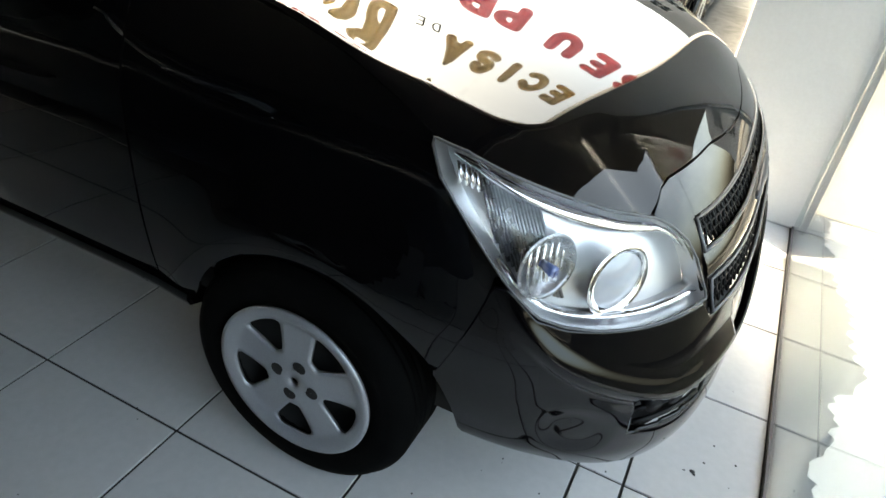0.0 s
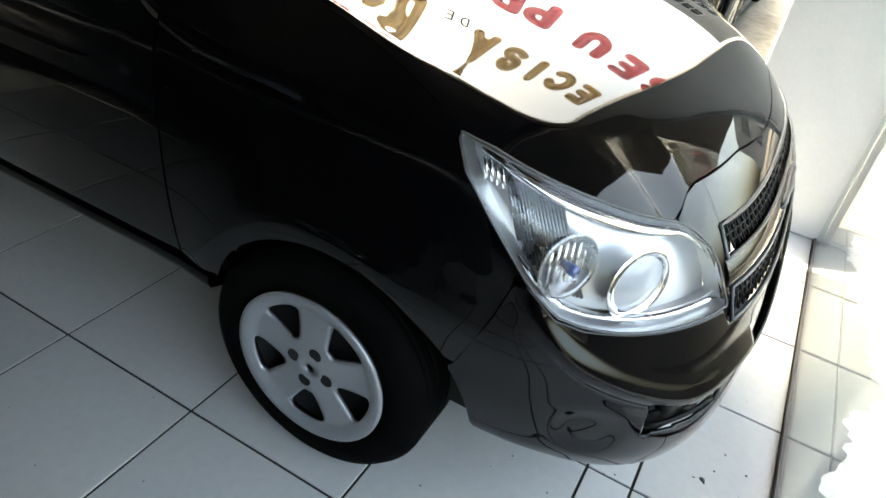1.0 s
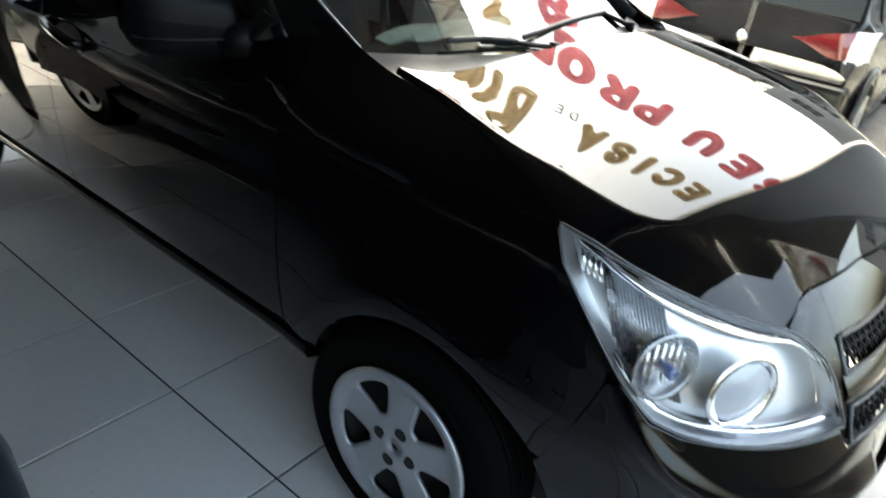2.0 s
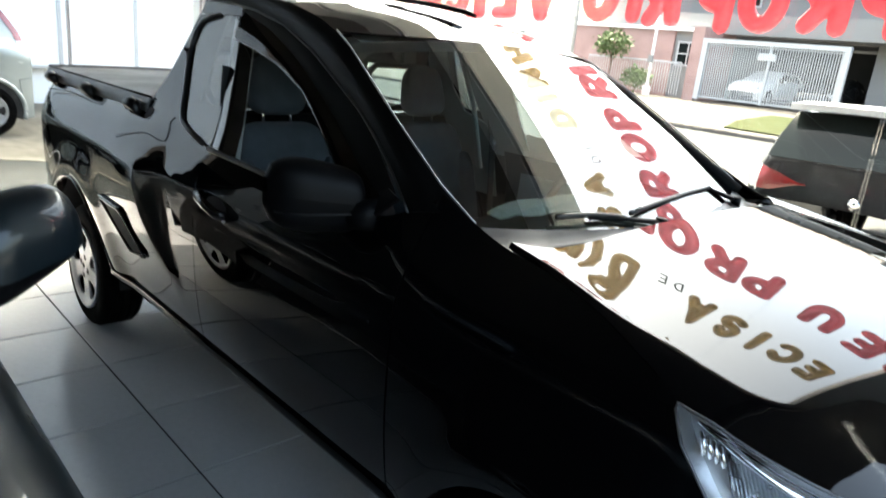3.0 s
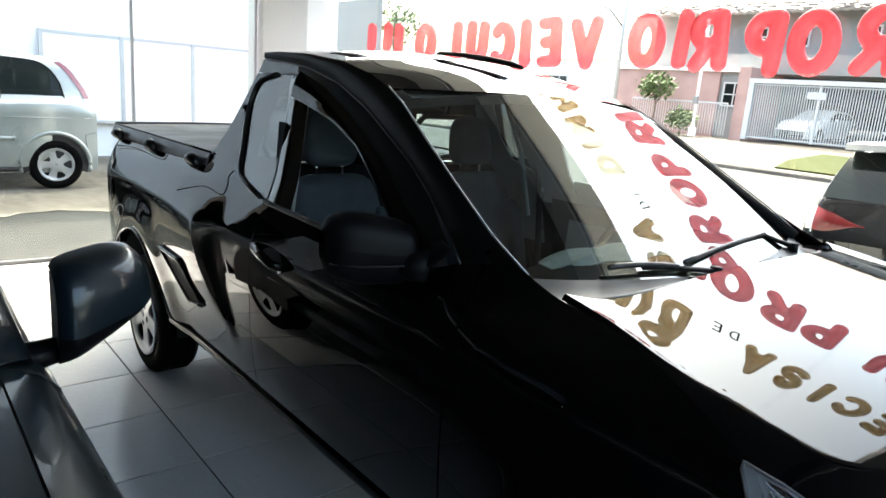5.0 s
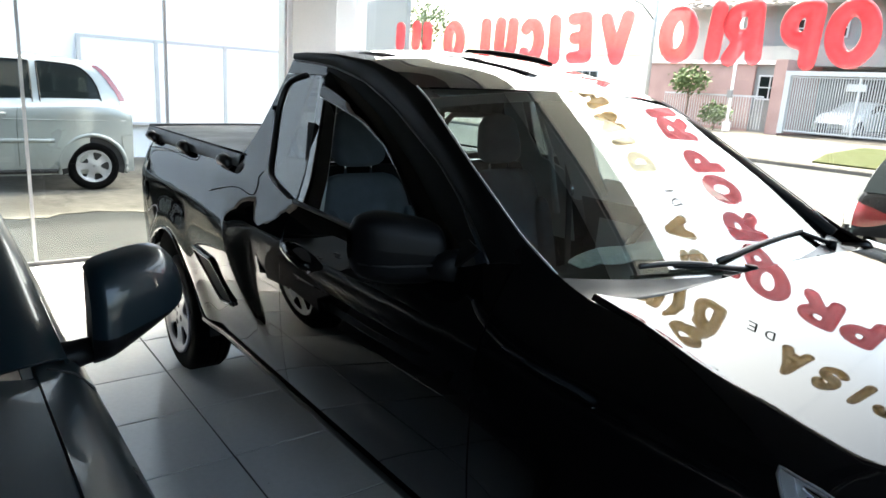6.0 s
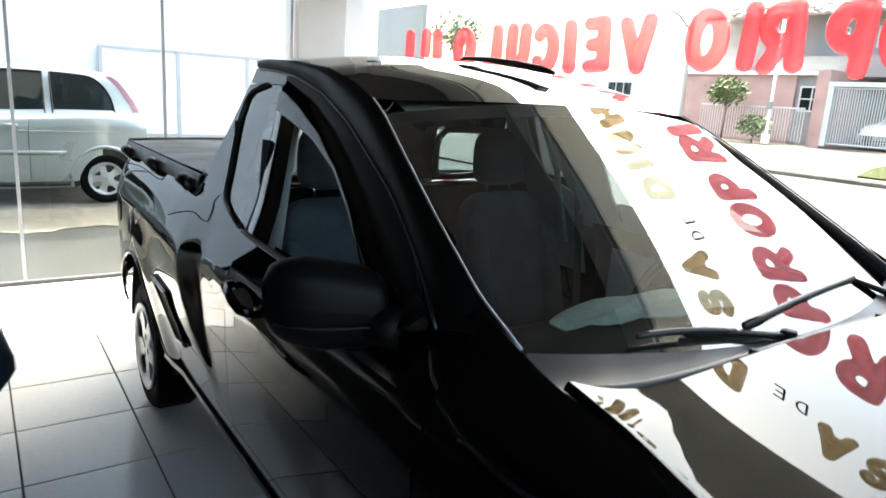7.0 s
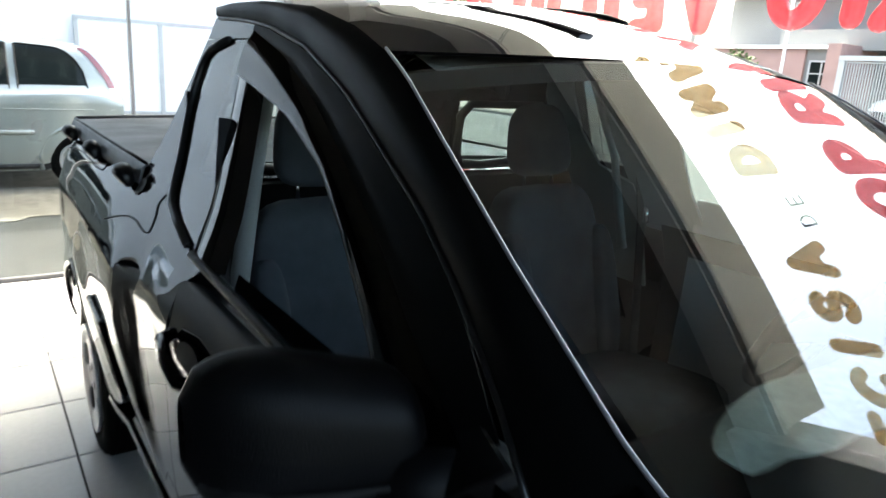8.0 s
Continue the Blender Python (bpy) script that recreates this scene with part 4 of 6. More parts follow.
# mirrors
def mirror(side):
    prof = []
    c = Vector((-0.635, -0.872, 1.112))
    for i, u in enumerate(span(-1, 1, 17)):
        w = (1 - abs(u) ** (2.0 if u < 0 else 10.0)) ** 0.5
        ring = []
        for t in span(0, 2 * math.pi, 21):
            ct, st = math.cos(t), math.sin(t)
            sx = math.copysign(abs(ct) ** 0.8, ct) * (0.075 if ct > 0 else 0.03)
            sz = math.copysign(abs(st) ** 0.8, st) * (0.092 - 0.012 * u)
            p = c + Vector((sx * (0.25 + 0.75 * w) + 0.035 * u, u * 0.110, sz * (0.35 + 0.65 * w) - 0.012 * u))
            ring.append(tuple(p))
        prof.append(ring)
    m = sheet("door_mirror", prof, TRIM, CAR, "large black plastic door mirror", side=side, outward=False)
    sheet("mirror_cap", [[prof[0][j], prof[0][10 - j]] for j in range(11)], TRIM, m, side=side)
    sheet("mirror_cap", [[prof[-1][j], prof[-1][10 - j]] for j in range(11)], TRIM, m, side=side)
    tube("foot", flipped([(-.60, -.80, 1.075), (-.56, -.77, 1.075), (-.50, -.755, 1.085)], side), [0.052, 0.056, 0.058], TRIM, m, "black mirror arm", flat=0.8)
    tube("seam", flipped([(-.532, -.79, 1.082), (-.552, -.86, 1.082), (-.58, -.92, 1.080), (-.635, -.975, 1.080)], side), 0.003, DARKHOLE, m, sides=5)
    return m


both(mirror)

# cowl and wipers
cowl_rows = []
for y in span(-0.67, 0.67, 25):
    a, b = Vector(ws_base(y)), Vector((-0.075 - 0.085 * (abs(y) / 0.69) ** 8, y, 1.088 - 0.012 * (y / .67) ** 2))
    cowl_rows.append([tuple(a.lerp(b, t) + Vector((0, 0, -0.012 * math.sin(math.pi * t)))) for t in (0, .2, .4, .6, .8, 1)])
cowl = sheet("cowl", cowl_rows, COWLM, CAR, "black plastic cowl under the screen", thick=0.01, outward=True)
# grey bead stands in for the sheen on the hood's rear edge
tube("cowl_seal_sheen", [(-0.088 - 0.085 * (abs(y) / 0.69) ** 8, y, 1.096 - .016 * (abs(y) / .67) ** 2) for y in span(-0.66, 0.66, 24)], 0.0085, RAILM, cowl, "cowl seal, grey to carry the sheen of the hood's rear edge", sides=8)
for y0 in (-0.29, 0.20):
    tube("washer_jet", [(-0.068, y0, 1.10), (-0.068, y0, 1.116)], 0.010, TRIM, cowl)


def wiper(pivot, tip, elbow):
    w = tube("wiper", [pivot, elbow, tuple(Vector(elbow).lerp(Vector(tip), .5))], [0.012, 0.009, 0.007], TRIM, CAR, "black wiper arm", flat=0.7)
    a, b = Vector(elbow), Vector(tip)
    tube("blade", [tuple(a.lerp(b, t) + Vector((0.004, 0, 0.004 + 0.006 * math.sin(math.pi * t)))) for t in span(0, 1, 9)], 0.006, RUBTRIM, w, "rubber wiper blade", flat=1.2)
    tube("pivot_cap", [(pivot[0], pivot[1], pivot[2] - 0.02), (pivot[0], pivot[1], pivot[2] + 0.012)], 0.017, TRIM, w)
    return w


wiper((-0.108, -0.10, 1.098), (-0.195, -0.465, 1.124), (-0.150, -0.23, 1.112))
wiper((-0.165, 0.50, 1.10), (-0.150, -0.20, 1.120), (-0.225, 0.40, 1.135))
tri_far = [[(-0.175, .60, 1.085), (-0.12, .63, 1.085)], [(-0.10, .60, 1.10), (-0.09, .62, 1.09)]]
sheet("cowl_corner", tri_far, RUBTRIM, CAR, thick=0.01)


# ---- bed, cover, tail ----
cover = sheet("tonneau_cover", [[(x, y, 1.186 + 0.014 * (1 - (y / .72) ** 2) + 0.003 * math.sin(x * 9) * math.sin(y * 5)) for y in span(-.722, .722, 17)] for x in span(-3.50, -1.99, 22)], CANVAS, CAR, "taut dark grey vinyl bed cover", thick=0.012, outward=False)
for s_ in (-1, 1):
    rows = [[(x, s_ * -y, z) for y, z in ((.716, 1.190), (.730, 1.189), (.738, 1.182), (.750, 1.142), (.748, 1.126), (.735, 1.122))] for x in span(-3.46, -2.03, 12)]
    rail = sheet("cover_rail", [[(x, -y, z) for x, y, z in r] for r in rows], RAILM, cover, "satin grey side rail of the bed cover", thick=.006)
    tube("edge_bead", [(x, s_ * .728, 1.192) for x in span(-3.46, -2.03, 6)], .005, TRIM, rail, "dark bead along the rail", sides=6)
    for x in (-2.13, -2.70, -3.27):
        tube("clamp", [(x - .060, s_ * .762, 1.128), (x - .035, s_ * .772, 1.150), (x, s_ * .774, 1.158), (x + .035, s_ * .772, 1.150), (x + .055, s_ * .764, 1.126)], [0.012, 0.024, 0.029, 0.026, 0.014], RUBTRIM, rail, "black rail clamp", flat=0.9)
tube("cover_bow", [(-3.50, y, 1.184 + .014 * (1 - (y / .72) ** 2)) for y in span(-.72, .72, 9)], 0.014, CANVAS, cover)
tail = sheet("tailgate", [[(-3.615 + 0.02 * (y / .7) ** 2 + 0.15 * max(0, .85 - z) ** 1.5, y, z) for z in span(0.55, 1.12, 10)] for y in span(-.62, .62, 13)], PAINT, CAR, "black tailgate", thick=0.03)
box("rear_bumper", (-3.60, -.70, .42), (-3.40, .70, .58), TRIM, CAR, "dark plastic rear bumper", bevel=0.03)
for s_ in (-1, 1):
    lamp = sheet("tail_light", [[flank(x, z, .005) for z in span(.80, 1.08, 6)] for x in span(-3.60, -3.47, 6)], REDLAMP, CAR, "red tail light", side=s_, outward=False)
box("chassis", (-3.3, -.70, .28), (.55, .70, .40), DARKHOLE, CAR)
box("bed_floor", (-3.5, -.70, .60), (-2.0, .70, .66), DARKHOLE, CAR)
box("engine_bay", (-.10, -.62, .40), (.52, .62, .92), DARKHOLE, CAR)
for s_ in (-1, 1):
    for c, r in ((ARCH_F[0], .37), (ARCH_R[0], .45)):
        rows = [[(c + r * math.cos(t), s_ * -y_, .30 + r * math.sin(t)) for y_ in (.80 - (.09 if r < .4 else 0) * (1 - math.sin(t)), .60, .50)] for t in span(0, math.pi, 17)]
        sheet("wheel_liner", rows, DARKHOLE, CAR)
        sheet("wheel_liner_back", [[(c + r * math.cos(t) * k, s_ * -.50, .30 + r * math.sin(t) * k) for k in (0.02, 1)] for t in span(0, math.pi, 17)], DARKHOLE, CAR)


# ---- wheels ----
def wheel_meshes():
    R, W = 0.300, 0.095
    prof = [(.195, -.07), (.200, -.085), (.235, -.097), (.268, -.096), (.288, -.085), (.297, -.070)]
    for a in (-.055, -.020, .020, .055):
        prof += [(.300, a - .012), (.3005, a - .004), (.292, a - .003), (.292, a + .003), (.3005, a + .004), (.300, a + .012)]
    prof += [(.297, .070), (.288, .085), (.268, .096), (.235, .097), (.200, .085), (.195, .07), (.195, -.07)]
    tyre = lathe_mesh("tyre", prof, 72)
    # cover with five wide spokes; the grid follows the edges of the openings
    verts, faces = [], []
    rads = [0.012, 0.035, 0.058, 0.070, 0.080, 0.084, 0.092, 0.104, 0.118, 0.132, 0.146, 0.156, 0.163, 0.169, 0.173, 0.180, 0.188, 0.196, 0.203]
    def depth(r):
        return -0.083 - 0.012 * math.exp(-((r - .195) / .02) ** 2) - 0.016 * math.exp(-(r / .10) ** 2) + 0.012 * (1 - (r / .2) ** 2)
    def opening(r):
        r = min(max(r, 0.080), 0.173)
        return smooth_table([(.080, .008), (.084, .014), (.092, .019), (.118, .033), (.146, .047), (.160, .053), (.169, .049), (.173, .040)], r) / r
    SP, OP, sector = 8, 10, 2 * math.pi / 5
    n = len(rads)
    cols = []
    for k in range(5):
        for i in range(SP + OP):
            cols.append((k, i))
    for k, i in cols:
        for r in rads:
            w = opening(r)
            f = w + (sector - 2 * w) * i / SP if i < SP else (sector - w) + 2 * w * (i - SP) / OP
            t = k * sector + f
            verts.append((r * math.cos(t), depth(r), r * math.sin(t)))
    N = len(cols)
    for c, (k, i) in enumerate(cols):
        for j in range(n - 1):
            if i >= SP and rads[j] > 0.079 and rads[j + 1] < 0.174:
                continue
            a, b = c * n + j, ((c + 1) % N) * n + j
            faces.append((a, b, b + 1, a + 1))
    me = bpy.data.meshes.new("wheel_cover")
    me.from_pydata(verts, [], faces)
    me.shade_smooth()
    rim = lathe_mesh("rim", [(.198, -.07), (.190, -.045), (.150, -.02), (.06, -.035), (.01, -.035)], 40)
    disc = lathe_mesh("brake_disc", [(.13, -.02), (.13, 0), (.01, 0)], 32)
    return tyre, me, rim, disc


TYRE, COVER, RIM, DISC = wheel_meshes()
# flat dark discs paint in the shade of the bolt recesses
BOLT = lathe_mesh("bolt_recess_shade", [(.0175, .0), (.0160, -.0006), (.0005, -.0008)], 16)


def wheel(x, side, spin):
    w = put("wheel", TYRE, RUBBER, CAR, "black tyre with a silver five-spoke cover")
    w.location = (x, side * 0.735, 0.30)
    if side > 0:
        w.rotation_euler = (0, 0, math.pi)
    c = put("wheel_cover", COVER, SILVER, w, "silver plastic wheel cover")
    c.rotation_euler = (0, spin, 0)
    s_ = c.modifiers.new("depth", "SOLIDIFY")
    s_.thickness, s_.offset = 0.010, -1
    put("rim", RIM, DARKHOLE, w, "dark steel rim")
    for k in range(4):
        t = math.pi / 4 + k * math.pi / 2 + 0.5
        b = put("bolt_recess_shade", BOLT, DARKHOLE, w)
        b.location = (0.049 * math.cos(t), -0.0948, 0.049 * math.sin(t))
    return w


for x in (0.076, -2.669):
    for side in (-1, 1):
        wheel(x, side, 0.35 if x > -1 else 0.9)

# ---- inside the cab ----
def cushion_mesh(a, b, c, e, taper):
    """A padded block: half sizes a, b, c; e squares it off; taper narrows its top."""
    verts, faces, nu, nv = [], [], 24, 14
    pw = lambda v: math.copysign(abs(v) ** e, v)
    for i in range(nv + 1):
        f = -math.pi / 2 + math.pi * i / nv
        for k in range(nu):
            t = 2 * math.pi * k / nu
            z = pw(math.sin(f))
            w = 1 - taper * (z + 1) / 2
            verts.append((a * pw(math.cos(f)) * pw(math.cos(t)) * w, b * pw(math.cos(f)) * pw(math.sin(t)) * w, c * z))
    for i in range(nv):
        for k in range(nu):
            faces.append((i * nu + k, i * nu + (k + 1) % nu, (i + 1) * nu + (k + 1) % nu, (i + 1) * nu + k))
    return mesh_from("padding", verts, faces)


def padded(name, size, e, taper, place, parent, label=""):
    me = cushion_mesh(*size, e, taper)
    me.transform(place)
    return put(name, me, FABRIC, parent, label)


def seat(y):
    s_ = padded("seat_back", (.085, .235, .31), .42, .16, pose(-1.57, y, .85, 0, -13, 0), CAR, "dark grey cloth front seat")
    padded("cushion", (.26, .25, .09), .5, .05, pose(-1.20, y, .58, 0, -6, 0), s_)
    for k in (-1, 1):
        padded("bolster", (.07, .05, .23), .6, .2, pose(-1.50, y + k * .185, .80, 0, -13, 0), s_)
        tube("headrest_post", [(-1.645, y + k * .06, 1.13), (-1.665, y + k * .06, 1.23)], .006, CHROME, s_)
    padded("headrest", (.055, .128, .115), .58, .22, pose(-1.665, y, 1.290, 0, -12, 0), s_, "padded cloth headrest")
    return s_


for y in (-.385, .385):
    seat(y)
dash_rows = []
for y in span(-.70, .70, 15):
    dash_rows.append([(-0.16 - 0.25 * y * y, y, 1.065), (-0.35, y, 1.070), (-0.50, y, 1.045 + .02 * math.cos(y * 4)), (-0.57, y, 1.00), (-0.58, y, .90), (-0.50, y, .70), (-0.45, y, .45)])
sheet("dashboard", dash_rows, DASH, CAR, "dark plastic dashboard", outward=False)
sheet("instrument_hood", [[(-.45 - .16 * v, .38 + .17 * u, 1.045 + .055 * math.cos(u * 1.45) - .01 * v) for v in span(0, 1, 5)] for u in span(-1, 1, 11)], DASH, CAR)
ring = [(-.72 + .075 * math.sin(t), .38 + .185 * math.cos(t), .99 + .165 * math.sin(t)) for t in span(0, 2 * math.pi, 33)]
wheel_ring = tube("steering_wheel", ring, .014, DASH, CAR, "dark steering wheel")
tube("spoke", [(-.72, .20, .99), (-.70, .38, .98), (-.72, .56, .99)], [.02, .05, .02], DASH, wheel_ring, flat=.5)
box("cab_floor", (-1.9, -.72, .40), (-.4, .72, .45), DASH, CAR)
box("bulkhead", (-1.88, -.70, .42), (-1.80, .70, 1.16), DASH, CAR)
for s_ in (-1, 1):
    tube("seat_belt", flipped([(-1.50, -.665, 1.36), (-1.47, -.70, 1.05), (-1.44, -.72, .55)], s_), .022, BELT, CAR, "dark seat belt on the pillar", flat=.12, up=(1, 0, 0))
    tube("inner_pillar", flipped([(-1.60, -.53, 1.50), (-1.53, -.60, 1.25), (-1.50, -.655, .95)], s_), [.022, .024, .03], LINER, CAR, "grey inner pillar trim", flat=.5)
for s_ in (1,):
    tube("inner_front_pillar", flipped([(-.235, -.665, 1.105), (-.50, -.640, 1.245), (-.72, -.615, 1.375), (-.90, -.590, 1.462)], s_), [.030, .034, .034, .032], DASH, CAR, "dark inner windscreen pillar trim", flat=.8)
sheet("inner_pillar_panel", [[(x0 + (x1 - x0) * u, half_width(-1.5, z) - .045, z) for u in span(0, 1, 5)] for x0, x1, z in ((-1.62, -1.36, 1.53), (-1.60, -1.33, 1.45), (-1.57, -1.30, 1.32), (-1.52, -1.28, 1.18), (-1.48, -1.24, 1.02))], LINER, CAR, "grey inner trim of the door pillar", thick=.01)
sheet("cab_side_trim", [[(x0 + (x1 - x0) * u, half_width(-1.6, z) - .050, z) for u in span(0, 1, 5)] for x0, x1, z in ((-1.85, -1.70, 1.53), (-1.85, -1.715, 1.45), (-1.85, -1.70, 1.32), (-1.85, -1.64, 1.21), (-1.85, -1.50, 1.165), (-1.85, -1.49, 1.08), (-1.85, -1.48, .80))], LINER, CAR, "grey inner trim behind the far door", thick=.01)
sheet("door_trim", [[(x, half_width(x, .95) - .105 - .03 * v * v, 1.145 - .60 * v + .012 * math.sin(math.pi * min(1, v * 8))) for v in (0, .01, .03, .06, .12, .3, .6, 1)] for x in span(-1.285, -.48, 14)], DOORTRIM, CAR, "grey moulded inner trim of the far door", thick=.02)
pane = sheet("door_glass", [[flank(x, z, -.022) for z in span(smooth_table(BELT_Z, x) - .03, max(smooth_table(BELT_Z, x), smooth_table(WIN_TOP[::-1], x)) + .004, 6)] for x in span(-1.42, -.60, 18)], DOORGLASS, CAR, "raised window of the far door", side=1)
pane.visible_shadow = False
tube("belt_buckle", [(-1.42, .66, 1.05), (-1.42, .66, 1.10)], .012, CHROME, CAR)
# pale sheet paints in the sunlit top of the dashboard
sheet("dash_sunlit_patch", [[(-.405 + .078 * r * math.cos(a) + .012 * math.sin(3 * a) * r, -.075 + .40 * r * math.sin(a), 1.091 - .012 * r ** 4 + .005 * math.sin(11 * r * math.sin(a) + 7 * r * math.cos(a))) for a in span(0, 2 * math.pi, 41)] for r in span(.02, 1, 8)], SUNDASH, CAR, "pale grey-green sheet standing in for the sunlit dashboard top", thick=.003)


# ---- other cars ----
def soft_car(name, label, paint, L, W, low, top, belt, glass, place, lamps, hubs, group="", trim=True, taper=0.20):
    """A car from its side outline: top and belt are tables of height along the length from the tail (0) to the nose (L)."""
    car = thing(name, label, "car", group)
    w0 = W / 2
    def width(s, z):
        e = abs(s - L / 2) / (L / 2)
        b = w0 * (1 - taper * e ** 8 - 0.06 * e ** 3)
        zb, zt = smooth_table(belt, s), smooth_table(top, s)
        if z < 0.5:
            b -= 0.05 * ((0.5 - z) / 0.35) ** 2
        if z > zb:
            b -= 0.05 * min(1, (z - zb) / 0.05) + 0.34 * max(0, z - zb - 0.02)
        return b
    def section(s):
        zb, zt = smooth_table(belt, s), smooth_table(top, s)
        zb = min(zb, zt - 0.03)
        zs = span(low, zb, 9) + span(zb + 0.02, max(zt - 0.05, zb + 0.021), 6)
        r = [(s, width(s, z), z) for z in zs]
        b = r[-1][1]
        for k, dz in ((0.93, .022), (0.80, .04), (0.55, .050), (0.25, .055), (0, .057)):
            r.append((s, b * k, zs[-1] + dz * min(1, (zt - zs[-1]) / 0.05)))
        return r
    ss = sorted(set([0.0, 0.04, 0.1] + span(0.2, L - 0.2, 34) + [L - 0.1, L - 0.04, L]))
    rows = [section(s) for s in ss]
    for s_ in (1, -1):
        sheet("body_half", [[(x, y * s_, z) for x, y, z in r] for r in rows], paint, car, outward=s_ > 0)
        for g, (s0, s1, lab) in enumerate(glass):
            pane = []
            for s in span(s0, s1, 18):
                zb, zt = smooth_table(belt, s), smooth_table(top, s)
                rise = max(zt - 0.085 - zb - 0.05, 0)
                if g == 0:
                    rise *= math.sqrt(1 - (1 - min(1, (s - s0) / (0.45 * (s1 - s0)))) ** 2)
                pane.append([(s, s_ * (width(s, z) + 0.004), z) for z in span(zb + 0.045, zb + 0.05 + rise, 6)])
            wp = sheet("side_window", pane, DARKGLASS, car, lab, outward=s_ > 0)
            ring = [r[0] for r in pane] + [r[-1] for r in pane[::-1]]
            tube("window_seal", ring + ring[:2], .010, TRIM, wp, sides=5)
        for s in hubs:
            wy = width(s, .45)
            # flat near-black disc on the uncut flank paints the arch's shade
            dark = [[(s + 0.365 * math.cos(t) * k, s_ * (wy + 0.004), 0.30 + 0.365 * math.sin(t) * k) for k in (0.02, 1)] for t in span(-.28, math.pi + .28, 25)]
            sheet("wheel_arch_shade", dark, DARKHOLE, car, outward=s_ > 0)
            tube("arch_flare", [(s + 0.385 * math.cos(t), s_ * (wy + 0.002), 0.30 + 0.385 * math.sin(t)) for t in span(-.25, math.pi + .25, 25)], .026, paint, car, sides=8)
            wv = put("wheel", TYRE, RUBBER, car, "black tyre with a silver cover")
            wv.location = (s, s_ * (wy - 0.075), 0.30)
            if s_ > 0:
                wv.rotation_euler = (0, 0, math.pi)
            cv = put("wheel_cover", COVER, SILVER, wv, "silver wheel cover")
            put("rim", RIM, DARKHOLE, wv)
        if trim:
            mid = (hubs[0] + hubs[1]) / 2
            tube("sill_strip", [(s, s_ * (width(s, .26) + .002), .25) for s in span(hubs[0] + .40, hubs[1] - .40, 6)], .030, DARKHOLE, car, sides=6)
            tube("shoulder_line", [(s, s_ * (width(s, .86) + .001), .86 + .02 * s / L) for s in span(.10, L - .9, 12)], .006, paint, car, sides=6)
            tube("bumper_gap", [(hubs[0] - .385, s_ * (width(hubs[0] - .385, .56) + .001), .40), (hubs[0] - .36, s_ * (width(.16, .62) + .001), .66), (.03, s_ * (width(.03, .66) + .002), .68)], .004, DARKHOLE, car, sides=4)
            tube("side_strip", [(s, s_ * (width(s, .62) + .004), .62) for s in span(hubs[0] + .42, hubs[1] - .42, 8)], .012, paint, car, flat=2.0)
            for s in (mid - 0.35, mid + 0.55):
                tube("handle", [(s - .07, s_ * (width(s, .93) + .004), .93), (s, s_ * (width(s, .93) + .022), .935), (s + .07, s_ * (width(s, .93) + .004), .93)], .014, paint, car)
            for s in (mid - 0.52, mid + 0.42):
                tube("door_gap", [(s - 0.10 * (z > .8) * (z - .8), s_ * (width(s, z) + .001), z) for z in span(low + .12, smooth_table(belt, s), 8)], .003, DARKHOLE, car, sides=4)
            sheet("door_mirror", [[(hubs[1] - .95 + .07 * math.cos(t) * k, s_ * (w0 + .02 + .08 * u), 1.02 + .07 * math.sin(t) * k) for t in span(0, 2 * math.pi, 13)] for u, k in ((0, .5), (.4, 1), (.8, 1), (1, .3))], paint, car)
    def tail_edge(z):
        return next((k * 0.005 for k in range(200) if smooth_table(top, k * 0.005) >= z + 0.02), 0.3)
    for s0, s1, z0, z1, mat, lab in lamps:
        for s_ in (1, -1):
            if s0 < 0.2:
                sheet("lamp", [[(tail_edge(z) + s0 + (s1 - s0) * u, s_ * (width(tail_edge(z) + s0 + (s1 - s0) * u, z) + .006), z) for z in span(z0, z1, 9)] for u in span(0, 1, 5)], mat, car, lab, outward=s_ > 0)
                continue
            sheet("lamp", [[(s, s_ * (width(s, z) + .006), z) for z in span(z0, z1, 7)] for s in span(s0, s1, 6)], mat, car, lab, outward=s_ > 0)
    # windscreen and rear window
    def slope_glass(a, b, nm, lab):
        rows = []
        for u in span(-1, 1, 9):
            r = []
            for s in span(a, b, 7):
                zt = smooth_table(top, s)
                r.append((s, u * (width(s, zt - 0.05) * 0.96), zt + 0.012 - 0.012 * u * u))
            rows.append(r)
        sheet(nm, rows, DARKGLASS, car, lab)
    car.matrix_world = place
    return car, width, slope_glass


# silver people carrier in the yard, its flank to the glass
MER_TOP = [(0, .95), (.03, 1.05), (.10, 1.22), (.30, 1.50), (.50, 1.585), (1.2, 1.63), (2.0, 1.60), (2.5, 1.48), (3.0, 1.20), (3.3, 1.06), (3.7, .98), (3.95, .82), (4.05, .62)]
MER_BELT = [(0, .93), (.3, 1.02), (1.5, .985), (2.8, .94), (3.2, .90), (4.05, .60)]
mer, mer_w, mer_glass = soft_car("silver_car", "silver people carrier parked in the yard behind the glass", SILVERPAINT, 4.05, 1.69, 0.20, MER_TOP, MER_BELT,
    [(.37, 1.05, "dark rear quarter window"), (1.13, 1.95, "dark rear door window"), (2.02, 2.75, "dark front door window")],
    Matrix.Translation((-9.45, 0.41, -0.02)) @ pose(0, 0, 0, 0, 0, -90), [(0.01, .085, 1.10, 1.53, REDLAMP, "tall red tail light"), (.01, .09, 1.00, 1.095, WHITELAMP, "small clear lamp"), (3.72, 4.0, .66, .84, WHITELAMP, "clear headlight")], [.52, 3.15])
